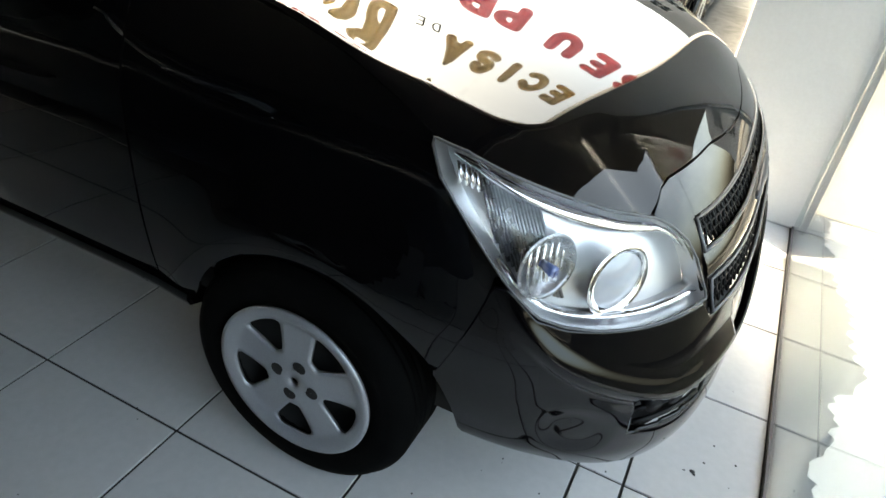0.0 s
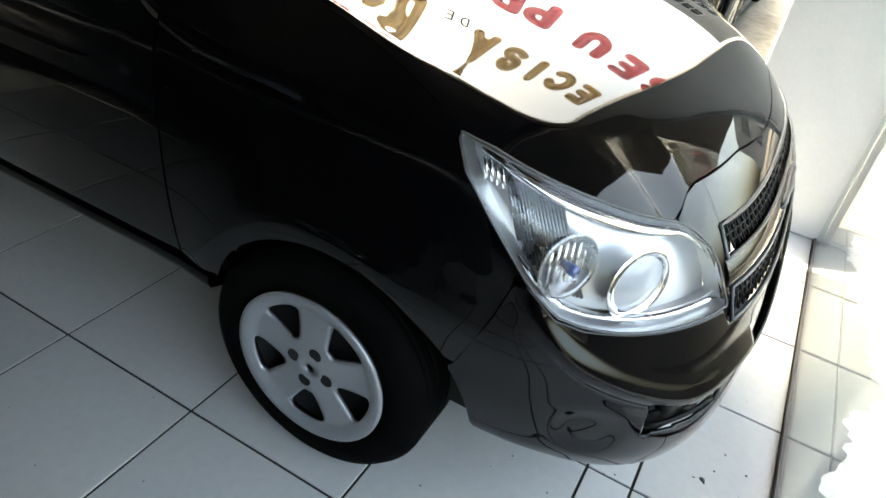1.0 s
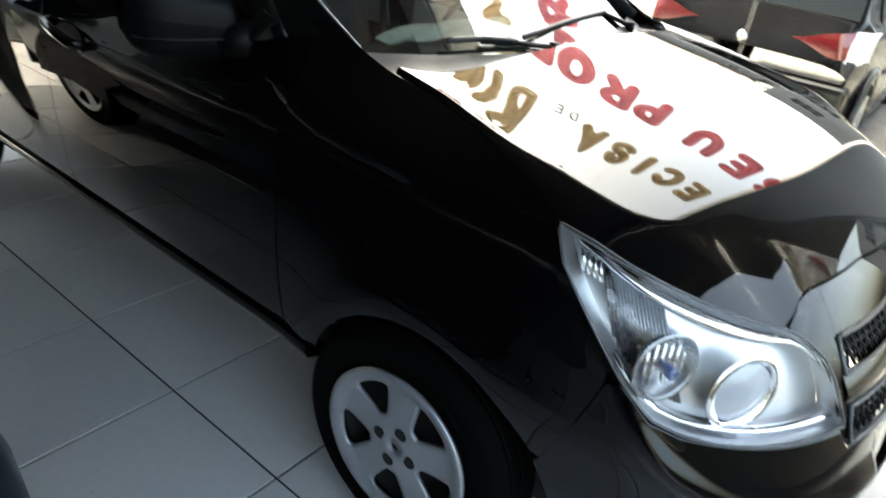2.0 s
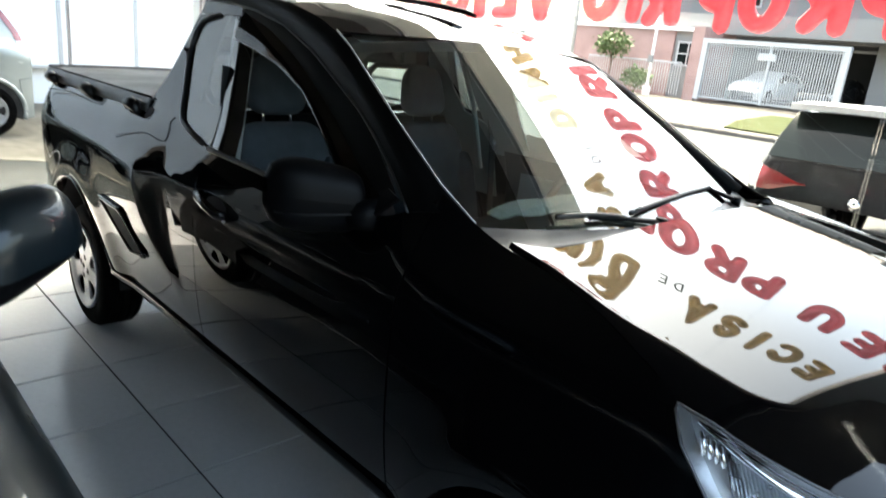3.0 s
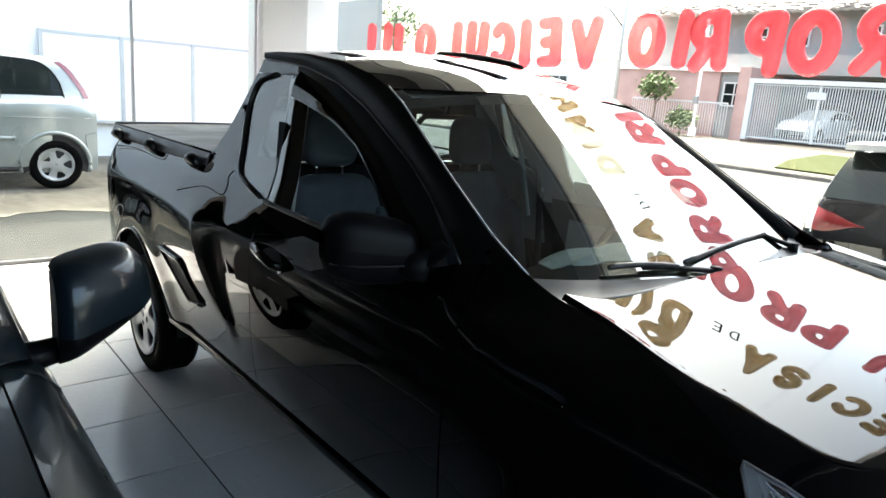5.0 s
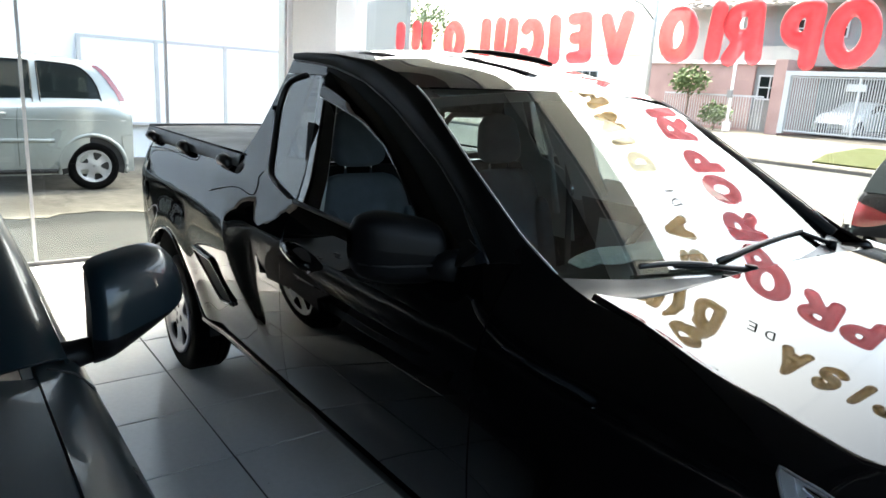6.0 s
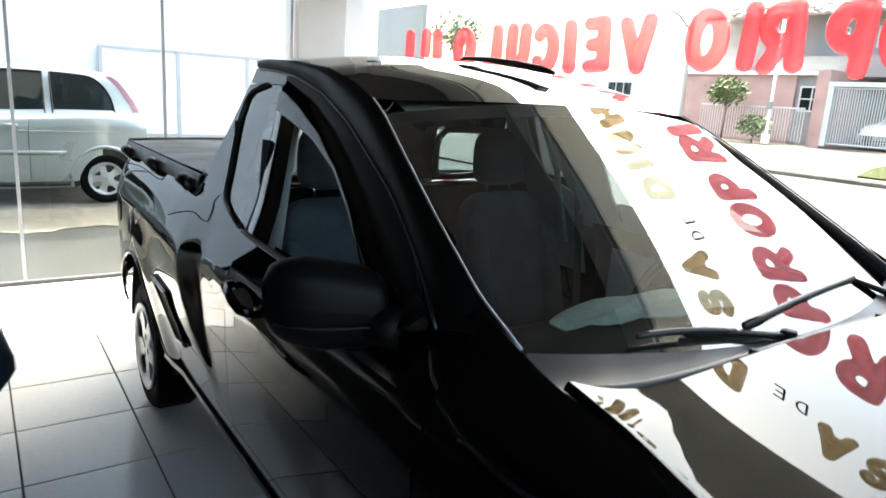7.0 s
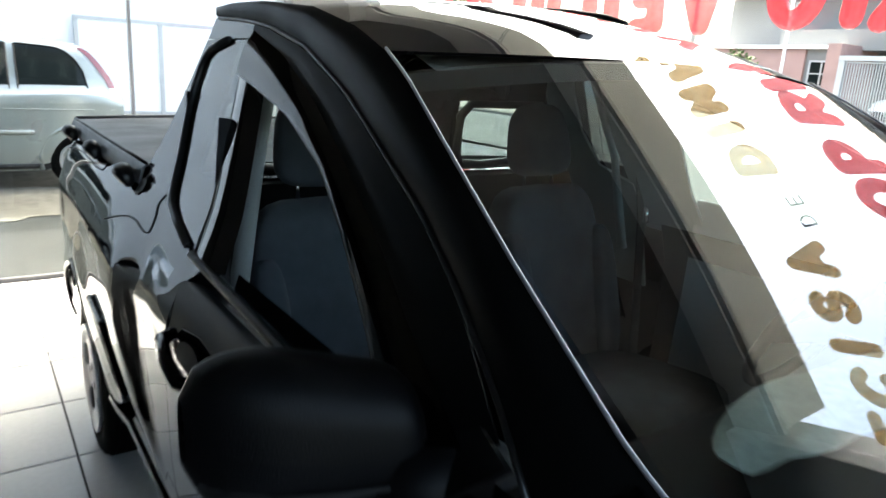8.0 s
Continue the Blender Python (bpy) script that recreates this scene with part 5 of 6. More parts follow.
tube("roof_bar", [(s, -.58, smooth_table(MER_TOP, s)) for s in span(.5, 2.1, 9)], .014, TRIM, mer, "dark roof bar")

# dark hatchback on the forecourt, its tail to the shop
H_TOP = [(0, .74), (.02, .95), (.06, 1.02), (.24, 1.29), (.34, 1.385), (.55, 1.42), (1.4, 1.44), (2.0, 1.36), (2.7, 1.02), (3.3, .93), (3.75, .78), (3.9, .55)]
H_BELT = [(0, .66), (.06, .92), (.3, .95), (1.5, .92), (2.6, .88), (3.9, .52)]
SPOILERM = material("pale silver paint", (0.42, 0.43, 0.44), 0.3, 0.1, 0.05, 3, 200, 0, coat=0.6)
hat, hat_w, hat_glass = soft_car("dark_hatchback", "dark grey hatchback parked on the forecourt outside", DARKPAINT, 3.9, 1.72, 0.2, H_TOP, H_BELT,
    [(.45, 1.3, "dark rear side window"), (1.38, 2.3, "dark front side window")],
    Matrix.Translation((-0.60, 3.60, -0.08)) @ pose(0, 0, 0, 0, 0, 90), [(.0, .14, .84, .95, REDLAMP, "red side of the tail light"), (.0, .12, .77, .835, WHITELAMP, "clear lower lamp")], [.62, 3.1], taper=0.06)
hat_glass(.07, .34, "rear_window", "wide dark rear window")
sheet("roof_spoiler", [[(.46 - .30 * v, u * .63, 1.418 - .022 * v + .016 * (1 - u * u)) for v in span(0, 1, 5)] for u in span(-1, 1, 11)], SPOILERM, hat, "pale roof-edge spoiler", thick=.045)
for s_ in (-1, 1):
    rows, end = [], []
    for y in span(.34, .80, 19):
        g = ease((y - .34) / .30)
        z0, z1 = .868 - .075 * g - .01 * (y - .34), .874 + .075 * g + .02 * ease((y - .62) / .1)
        r = []
        for k, z in zip(span(0, 1, 6), span(z0, z1, 6)):
            x = next((x for x in span(0, .4, 161) if hat_w(x, z) >= y), .4)
            r.append((x - .006 - .010 * math.sin(math.pi * k) * g, s_ * y, z))
        (rows if y < .71 else end).append(r)
    tl = sheet("tail_lamp", rows, REDLAMP, hat, "red tail light", thick=.02)
    sheet("clear_lamp", [rows[-1]] + end, WHITELAMP, tl, "clear end of the tail light", thick=.02)
tube("rear_wiper", [(.075, .0, 1.03), (.12, -.25, 1.06)], .008, TRIM, hat)
tube("tail_emblem", [(-.004, 0, .80), (.006, 0, .80)], .04, CHROME, hat, "round plain emblem")
box("tail_bumper", (-.05, -.80, .25), (.10, .80, .62), DARKPAINT, hat, bevel=.04)


# ---- dark blue car close beside: bonnet corner, pillar and mirror ----
def blue_car():
    car = thing("dark_blue_car", "dark blue car with a door mirror, parked beside the pickup", "car")
    yo = -1.575
    def flank_y(x, z):
        y = yo - 0.02 * ((z - .72) / .3) ** 2 - (0.06 * max(0, (.40 - z) / .2))
        if x > 0.05:
            y -= 1.05 * (1 - (1 - min(1, (x - .05) / .42) ** 3.0) ** (1 / 3.0)) * 0.6
        return y
    prof = [(0.25, 0.0), (.35, 0.0), (.5, 0), (.65, 0), (.8, 0), (.9, -.002), (.955, -.012), (.985, -.03), (1.003, -.055), (1.015, -.09)]
    rows = []
    for x in span(-3.4, .42, 60):
        dip = 0.05 * max(0, (x - .1) / .35) ** 2
        rows.append([(x, flank_y(x, z) + d, z - dip * (z / 1.0)) for z, d in prof])
    sheet("flank", rows, BLUEPAINT, car, "dark blue flank and shoulder", thick=.01, outward=False)
    hood_rows = []
    for x in span(-.42, .44, 20):
        dip = 0.05 * max(0, (x - .1) / .35) ** 2 + .10 * max(0, (x - .30) / .15) ** 3
        y0 = flank_y(min(x, .42), .98) - .096
        hood_rows.append([(x, y0 + (-3.19 - y0) * u, 1.012 - dip + .06 * math.sin(math.pi * u) ** .8) for u in span(0, 1, 16)])
    sheet("bonnet", hood_rows, BLUEPAINT, car, "dark blue bonnet", thick=.01, outward=False)
    sheet("front_face", [[(0.43 - .35 * abs(u) ** 4 + .03 * math.sin(math.pi * v), -2.40 + .80 * u, .25 + .70 * v) for v in span(0, 1, 6)] for u in span(-1, 1, 15)], BLUEPAINT, car, thick=.01)
    # pillar up to the roof
    base, tip = Vector((-.48, -1.662, 1.015)), Vector((-1.30, -1.80, 1.44))
    rows = []
    for t in span(0, 1, 14):
        p = base.lerp(tip, t) + Vector((0, 0, .03 * math.sin(math.pi * t)))
        rows.append([tuple(p + Vector(d)) for d in ((-.07, .028, -.05), (-.045, .034, -.02), (.0, .026, .008), (.03, -.005, .020), (.045, -.04, .022), (.04, -.075, .015))])
    sheet("pillar", rows, BLUEPAINT, car, "dark blue windscreen pillar", thick=.006)
    tube("pillar_strip", [tuple(base.lerp(tip, t) + Vector((-.045, .036, -.018 + .03 * math.sin(math.pi * t)))) for t in span(.02, 1, 12)], .005, CHROME, car, "bright window moulding", sides=6)
    sheet("windscreen", [[tuple(base.lerp(tip, v) + Vector((.04 + .22 * math.sin(math.pi * u) * (1 - v * .7), -.075 - (1.36 - .28 * v) * u, .015 + .05 * math.sin(math.pi * u)))) for v in span(0, 1, 8)] for u in span(0, 1, 12)], DARKGLASS, car, "dark windscreen", thick=.004)
    sheet("side_window", [[(x, -1.655 - .14 * v - .01, 1.02 + .40 * v * min(1, (-.62 - x) / .55)) for v in span(0, 1, 6)] for x in span(-2.3, -.64, 14)], DARKGLASS, car, "dark side window", thick=.004)
    sheet("roof", [[(x, -1.80 - 1.19 * u, 1.44 + .05 * math.sin(math.pi * u)) for u in span(0, 1, 10)] for x in span(-2.9, -1.30, 8)], BLUEPAINT, car, "dark blue roof", thick=.02)
    sheet("tail_panel", [[(-3.4 + .45 * max(0, v - .6), -1.60 - 1.60 * u, .25 + 1.15 * v) for v in span(0, 1, 6)] for u in span(0, 1, 8)], BLUEPAINT, car, thick=.01)
    sheet("rear_window", [[(-2.90 - .46 * v, -1.80 + .12 * v + (-1.19 - .24 * v) * u, 1.44 - .42 * v + .04 * math.sin(math.pi * u)) for u in span(0, 1, 9)] for v in span(0, 1, 5)], DARKGLASS, car, "dark rear window", thick=.004)
    for y0, y1, s_ in ((-1.665, -1.80, 1), (-3.13, -2.99, -1)):
        sheet("rear_quarter", [[(x, y0 + (y1 - y0) * v, 1.01 + (.43 - .40 * max(0, (-2.90 - x) / .46)) * v) for v in span(0, 1, 5)] for x in span(-3.36, -2.29, 8)], BLUEPAINT, car, "dark blue rear quarter", thick=.006)
    sheet("far_window", [[(x, -3.13 + .14 * v, 1.01 + .43 * v * min(1, (-.50 - x) / .70)) for v in span(0, 1, 5)] for x in span(-2.29, -.52, 10)], DARKGLASS, car, "dark side window", thick=.004)
    sheet("shoulder", [[(x, y, 1.012) for y in (-1.662, -1.70)] for x in span(-3.38, -.45, 6)], BLUEPAINT, car, thick=.01)
    sheet("far_flank", [[(x, -3.20, z) for z in (.25, .6, 1.0)] for x in span(-3.4, .05, 6)], BLUEPAINT, car, thick=.01)
    tube("shut_line", [(-.46, -1.665, 1.019), (-.455, -1.625, 1.006), (-.45, -1.598, .975), (-.45, -1.585, .90)], .003, DARKHOLE, car, sides=5)
    # mirror: painted shell over a black lower part
    TOPZ = [(-1, 1.150), (-.92, 1.162), (-.4, 1.172), (.2, 1.174), (.6, 1.160), (.85, 1.125), (1, 1.085)]
    MIDZ = [(-1, 1.036), (1, 1.068)]
    LOWZ = [(-1, .975), (-.5, .992), (.3, 1.028), (.8, 1.054), (1, 1.064)]
    def reach(u):
        return (.088 - .012 * u) * (1 - max(0, u) ** 5 * .75) * (1 - .35 * max(0, -u - .8) / .2)
    def ring(u, upper):
        y, d = -1.484 + .090 * u - .004 * u * u, reach(u)
        lo, mid, hi = table(LOWZ, u), table(MIDZ, u), smooth_table(TOPZ, u)
        x0 = -.625 - .035 * u
        pts = []
        for t in span(0, 1, 9):
            if upper:
                a = t * math.pi / 2
                pts.append((x0 + d * max(0, math.cos(a)) ** .62 + .004, y, mid + (hi - mid) * math.sin(a) ** .85))
            else:
                a = (1 - t) * math.pi / 2
                pts.append((x0 + d * .97 * max(0, math.cos(a)) ** .75, y, mid - (mid - lo) * math.sin(a) ** 1.1))
        return pts
    us = [-1, -.98, -.93, -.85] + span(-.7, .7, 9) + [.82, .9, .96, 1]
    m = sheet("door_mirror", [ring(u, True) for u in us], BLUEPAINT, car, "dark blue door mirror shell", thick=.006)
    sheet("lower_shell", [ring(u, False) for u in us], TRIM, m, "black plastic lower shell", thick=.006)
    sheet("mirror_glass", [[(-.622 - .035 * u, -1.484 + .086 * u, z) for z in span(table(LOWZ, u) + .008, smooth_table(TOPZ, u) - .008, 5)] for u in span(-.97, .97, 11)], CHROME, m, "mirror glass", thick=.02)
    sheet("inner_end", [[(x, -1.574, z) for z in span(.98, 1.14, 4)] for x in (-.61, -.55)], TRIM, m, thick=.004)
    tube("mirror_foot", [(-.57, -1.575, 1.000), (-.575, -1.61, .992), (-.58, -1.66, .985)], [.030, .034, .042], TRIM, m, "black mirror arm", flat=.8)
    for x in (-.35, -2.85):
        wv = put("wheel", TYRE, RUBBER, car, "black tyre")
        wv.location = (x, -1.70, .30)
        wv.rotation_euler = (0, 0, math.pi)
        put("wheel_cover", COVER, SILVER, wv, "silver wheel cover")
        # near-black disc again stands in for the shade inside the arch
        ring = [[(x + .36 * math.cos(t) * k, -1.575 + .012, .30 + .36 * math.sin(t) * k) for k in (.02, 1)] for t in span(-.1, math.pi + .1, 19)]
        sheet("wheel_arch_shade", ring, DARKHOLE, car)
    return car


blue_car()


# ---- across the street ----
def window_part(parent, x0, x1, y, z0, z1, bars=2):
    w = box("window", (x0, y - .03, z0), (x1, y + .02, z1), DARKGLASS, parent, "window with a white frame")
    f = .07
    for lo, hi in (((x0 - f, y - .06, z0 - f), (x1 + f, y - .005, z0)), ((x0 - f, y - .06, z1), (x1 + f, y - .005, z1 + f)), ((x0 - f, y - .06, z0), (x0, y - .005, z1)), ((x1, y - .06, z0), (x1 + f, y - .005, z1))):
        box("frame", lo, hi, WHITEMETAL, w)
    for k in range(1, bars + 1):
        x = x0 + (x1 - x0) * k / (bars + 1)
        box("glazing_bar", (x - .025, y - .055, z0), (x + .025, y - .031, z1), WHITEMETAL, w)
    box("glazing_bar", (x0, y - .057, (z0 + z1) / 2 - .025), (x1, y - .033, (z0 + z1) / 2 + .025), WHITEMETAL, w)
    return w


GZ = ground_z(0, 26) + 0.08
house = thing("grey_house", "two-storey grey rendered house with a tiled roof", "house")
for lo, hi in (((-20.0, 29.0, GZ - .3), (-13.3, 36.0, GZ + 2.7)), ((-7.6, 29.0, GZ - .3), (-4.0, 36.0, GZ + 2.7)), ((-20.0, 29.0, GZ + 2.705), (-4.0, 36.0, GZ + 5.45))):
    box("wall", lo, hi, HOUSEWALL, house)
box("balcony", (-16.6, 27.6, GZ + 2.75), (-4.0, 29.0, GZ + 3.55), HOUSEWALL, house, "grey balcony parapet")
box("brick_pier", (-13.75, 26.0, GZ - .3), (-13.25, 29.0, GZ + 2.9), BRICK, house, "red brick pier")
for x in (-16.6, -14.6, -12.8, -10.1, -7.6, -5.4):
    window_part(house, x - .28, x + .28, 29.0, GZ + 4.05, GZ + 4.75, 1)
roof_part = sheet("roof", [[(x, 28.2 + 4.8 * v, GZ + 5.30 + 1.9 * v + .03 * math.sin(x * 18)) for v in span(0, 1, 6)] for x in span(-20.8, -3.2, 180)], ROOFTILE, house, "grey clay tile roof", thick=.12)
random.seed(5)
for k in range(30):
    x = -20.2 + 17 * (k + .5) / 30 + random.uniform(-.1, .1)
    for r in range(3):
        y = 28.35 + r * 0.5 + random.uniform(-.1, .1)
        box("roof_tile", (x - .18, y - .2, GZ + 5.39 + (y - 28.2) * .395), (x + .18, y + .2, GZ + 5.45 + (y - 28.2) * .395), HOUSEWHITE if (k + r) % 3 == 0 else ROOFTILE, roof_part)

# near-black plane puts the carport's shade into its colour
box("carport_back", (-13.3, 33.2, GZ - .1), (-7.6, 33.3, GZ + 2.6), DIMWALL, house, "near-black plane for the carport's shade")

gate = thing("driveway_gate", "white steel gate of upright bars with a white frame", "gate")
for lo, hi in (((-13.25, 26.0, GZ), (-13.03, 26.16, GZ + 2.42)), ((-7.85, 26.0, GZ), (-7.63, 26.16, GZ + 2.42)), ((-13.25, 25.98, GZ + 2.28), (-7.63, 26.18, GZ + 2.46))):
    box("post", lo, hi, WHITEMETAL, gate)
for z in (.10, 2.2):
    box("rail", (-13.03, 26.05, GZ + z), (-7.85, 26.10, GZ + z + .05), WHITEMETAL, gate)
bar_bm = box_bm(bmesh.new(), (-.014, 26.06, GZ + .06), (.022, 26.09, GZ + 2.26))
bar_me = bpy.data.meshes.new("gate_bar")
bar_bm.to_mesh(bar_me)
bar_bm.free()
for k in range(54):
    b = put("gate_bar", bar_me, WHITEMETAL, gate)
    b.location.x = -12.98 + 5.08 * k / 53
box("centre_post", (-10.50, 26.03, GZ + .05), (-10.40, 26.12, GZ + 2.27), WHITEMETAL, gate)
box("lock_box", (-10.9, 26.02, GZ + 1.75), (-10.2, 26.05, GZ + 2.02), WHITEMETAL, gate)

W_TOP = [(0, .62), (.05, .92), (.5, 1.0), (.9, 1.30), (1.6, 1.42), (2.2, 1.38), (2.9, 1.02), (3.6, .92), (4.05, .75), (4.2, .5)]
W_BELT = [(0, .58), (.5, .93), (2.8, .90), (4.2, .48)]
wcar, _, _ = soft_car("white_car", "white saloon car parked behind the gate", HOUSEWHITE, 4.2, 1.7, .2, W_TOP, W_BELT, [(.95, 1.6, ""), (1.68, 2.6, "")],
    Matrix.Translation((-11.35, 31.6, GZ)) @ pose(0, 0, 0, 0, 0, -98), [(3.9, 4.1, .6, .75, WHITELAMP, "clear headlight")], [.8, 3.35])
soft_car("dark_car", "dark saloon car parked behind the gate", DARKPAINT, 4.2, 1.7, .2, W_TOP, W_BELT, [(.95, 1.6, ""), (1.68, 2.6, "")],
    Matrix.Translation((-9.0, 31.8, GZ)) @ pose(0, 0, 0, 0, 0, -92), [(3.9, 4.1, .6, .75, WHITELAMP, "clear headlight")], [.8, 3.35])

brick_house = thing("brick_house", "low red brick house front with a white fence", "house")
box("wall", (-20.5, 27.0, GZ - .3), (-15.1, 28.9, GZ + 2.75), BRICK, brick_house, "red brick wall in a glare-washed tone")
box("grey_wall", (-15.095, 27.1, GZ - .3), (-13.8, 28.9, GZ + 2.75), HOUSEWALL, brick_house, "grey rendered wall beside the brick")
window_part(brick_house, -14.85, -13.95, 27.1, GZ + 1.35, GZ + 2.25, 1)
box("coping", (-20.6, 26.9, GZ + 2.755), (-13.76, 28.995, GZ + 2.90), HOUSEWHITE, brick_house)
for k in range(40):
    b = put("fence_bar", bar_me, WHITEMETAL, brick_house)
    b.location = (-18.6 + 4.7 * k / 39, -.3, 0)
    b.scale = (.6, 1, 1)
    b.location.z = (1 - .62) * (GZ + .06)
    b.scale.z = .62
box("fence_rail", (-18.6, 25.74, GZ + 1.35), (-13.9, 25.79, GZ + 1.42), WHITEMETAL, brick_house)

white_house = thing("white_house", "long low white rendered building across the street", "house")
box("wall", (-60, 27.5, GZ - .3), (-21.0, 36, GZ + 3.2), HOUSEWHITE, white_house)
box("parapet", (-60.2, 27.3, GZ + 3.2), (-20.9, 27.7, GZ + 3.5), HOUSEWHITE, white_house)
for x in (-55, -50, -45, -40, -35, -30, -25):
    window_part(white_house, x - .8, x + .8, 27.5, GZ + 1.0, GZ + 2.3)
tall = thing("tall_block", "pale rendered block with rows of windows", "building")
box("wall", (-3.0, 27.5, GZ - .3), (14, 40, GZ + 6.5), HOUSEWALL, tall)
for x in (-1, 3, 7, 11):
    window_part(tall, x - .9, x + .9, 27.5, GZ + 1.0, GZ + 2.4)
    window_part(tall, x - .9, x + .9, 27.5, GZ + 4.0, GZ + 5.3)

pole = thing("street_pole", "slim pale street pole on the far pavement", "pole")
pz = ground_z(0, 24) + .1
tube("shaft", [(-14.3, 24.0, pz), (-14.3, 24.0, pz + 4.6)], [.06, .05], HOUSEWHITE, pole)
box("base_box", (-14.42, 23.9, pz), (-14.18, 24.1, pz + .35), HOUSEWHITE, pole, bevel=.02)
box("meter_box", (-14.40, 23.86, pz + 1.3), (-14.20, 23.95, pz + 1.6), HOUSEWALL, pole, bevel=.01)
dark_pole = thing("utility_pole", "tall grey utility pole with a lamp bracket", "pole")
tube("shaft", [(-17.6, 23.0, pz - .1), (-17.6, 23.0, pz + 9)], [.09, .07], PALE_ALU, dark_pole)
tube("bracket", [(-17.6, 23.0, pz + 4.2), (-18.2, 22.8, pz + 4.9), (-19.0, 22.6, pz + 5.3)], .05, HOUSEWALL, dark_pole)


def tree(name, label, x, y, height, spread, seed, trunk=.08, leaf=.16, count=260):
    random.seed(seed)
    t = thing(name, label, "tree")
    g = ground_z(x, y)
    tube("trunk", [(x, y, g), (x + .05, y, g + height * .45), (x - .04, y + .04, g + height * .8)], [trunk, trunk * .7, trunk * .35], BARK, t)
    for k in range(5):
        a = k * 1.26 + random.random()
        tube("limb", [(x, y, g + height * (.45 + .05 * k)), (x + spread * .5 * math.cos(a), y + spread * .5 * math.sin(a), g + height * (.7 + .04 * k))], [trunk * .4, trunk * .15], BARK, t, sides=5)
    verts, faces = [], []
    for k in range(count):
        d = Vector((random.gauss(0, 1), random.gauss(0, 1), random.gauss(0, .8)))
        d = d.normalized() * (random.random() ** .4)
        c = Vector((x + d.x * spread, y + d.y * spread, g + height * .78 + d.z * spread * .75))
        for _ in range(3):
            n = Vector((random.gauss(0, 1), random.gauss(0, 1), random.gauss(0, 1))).normalized()
            a = n.orthogonal().normalized() * leaf * random.uniform(.6, 1.2)
            b = n.cross(a) * .55
            o = c + Vector((random.gauss(0, leaf), random.gauss(0, leaf), random.gauss(0, leaf)))
            i = len(verts)
            verts += [o - a, o + b, o + a, o - b]
            faces.append((i, i + 1, i + 2, i + 3))
    me = bpy.data.meshes.new("crown")
    me.from_pydata(verts, [], faces)
    put("crown", me, LEAFM, t, "leafy green crown")
    return t


BARK = material("bark", (0.10, 0.075, 0.05), 0.9, 0, 0.3, 6, 40, 0.5)
tree("small_tree", "small clipped green tree by the brick house", -16.9, 25.0, 2.6, .75, 3, .05, .11, 240)
tree("street_tree", "leafy street tree with yellowish leaves", -32.9, 22.0, 6.2, 1.5, 4, .14, .16, 150)
tree("hedge_plant", "low green hedge plant by the fence", -15.6, 25.2, .9, .6, 8, .03, .10, 160)
tagged(box("notice_board", (-6.35, 2.30, 1.30), (-5.35, 2.36, 2.40), BOARD, bevel=.01), "pale blue-grey notice board on legs outside", "board")
for x in (-6.30, -5.40):
    ob = bpy.data.objects["notice_board"]
    box("leg", (x - .03, 2.30, -.10), (x + .03, 2.36, 1.298), ALU, ob)

# yard fence in front of the white wall
fence = thing("yard_fence", "white painted metal gate panels at the end of the yard", "fence")
for y in (.35, 1.55, 2.75, 3.9):
    box("post", (-11.95, y - .03, -.02), (-11.88, y + .03, 2.0), PALE_ALU, fence)
for z in (.55, 1.95):
    box("rail", (-11.93, .35, z), (-11.89, 3.9, z + .05), PALE_ALU, fence)
for y0, y1 in ((.38, 1.52), (1.58, 2.72), (2.78, 3.87)):
    box("panel", (-11.92, y0, .60), (-11.90, y1, 1.945), HOUSEWHITE, fence)


# ---- balloon letters inside the shop front ----
def arc(cx, cy, rx, ry, a, b, n=14):
    return [(cx + rx * math.cos(math.radians(t)), cy + ry * math.sin(math.radians(t))) for t in span(a, b, n)]


STROKES = {
    "O": [arc(.5, .5, .36, .41, 0, 360, 26)],
    "C": [arc(.52, .5, .37, .41, 42, 318, 20)],
    "D": [[(.16, .09), (.16, .91)], [(.16, .91), (.40, .91)] + arc(.40, .5, .44, .41, 90, -90, 16) + [(.16, .09)]],
    "U": [[(.15, .92), (.15, .42)] + arc(.5, .42, .35, .33, 180, 360, 14) + [(.85, .92)]],
    "S": [arc(.50, .70, .31, .21, 25, 270, 14) + arc(.50, .29, .33, .21, 90, -155, 14)],
    "P": [[(.17, .06), (.17, .92)], [(.17, .92), (.46, .92)] + arc(.46, .66, .36, .26, 90, -90, 12) + [(.17, .40)]],
    "R": [[(.17, .06), (.17, .92)], [(.17, .92), (.46, .92)] + arc(.46, .67, .36, .25, 90, -90, 12) + [(.17, .42)], [(.45, .42), (.82, .06)]],
    "E": [[(.18, .08), (.18, .92)], [(.18, .92), (.80, .92)], [(.18, .50), (.70, .50)], [(.18, .08), (.80, .08)]],
    "L": [[(.18, .92), (.18, .08)], [(.18, .08), (.80, .08)]],
    "I": [[(.5, .07), (.5, .93)]],
    "V": [[(.12, .92), (.5, .08)], [(.5, .08), (.88, .92)]],
    "A": [[(.10, .07), (.5, .93)], [(.5, .93), (.90, .07)], [(.26, .34), (.74, .34)]],
    "N": [[(.15, .07), (.15, .93)], [(.15, .93), (.85, .07)], [(.85, .07), (.85, .93)]],
    "H": [[(.15, .07), (.15, .93)], [(.85, .07), (.85, .93)], [(.15, .5), (.85, .5)]],
    "M": [[(.10, .07), (.18, .93)], [(.18, .93), (.5, .30)], [(.5, .30), (.82, .93)], [(.82, .93), (.90, .07)]],
    "!": [[(.5, .36), (.5, .93)], [(.5, .06), (.5, .10)]],
}
PLAIN = {}


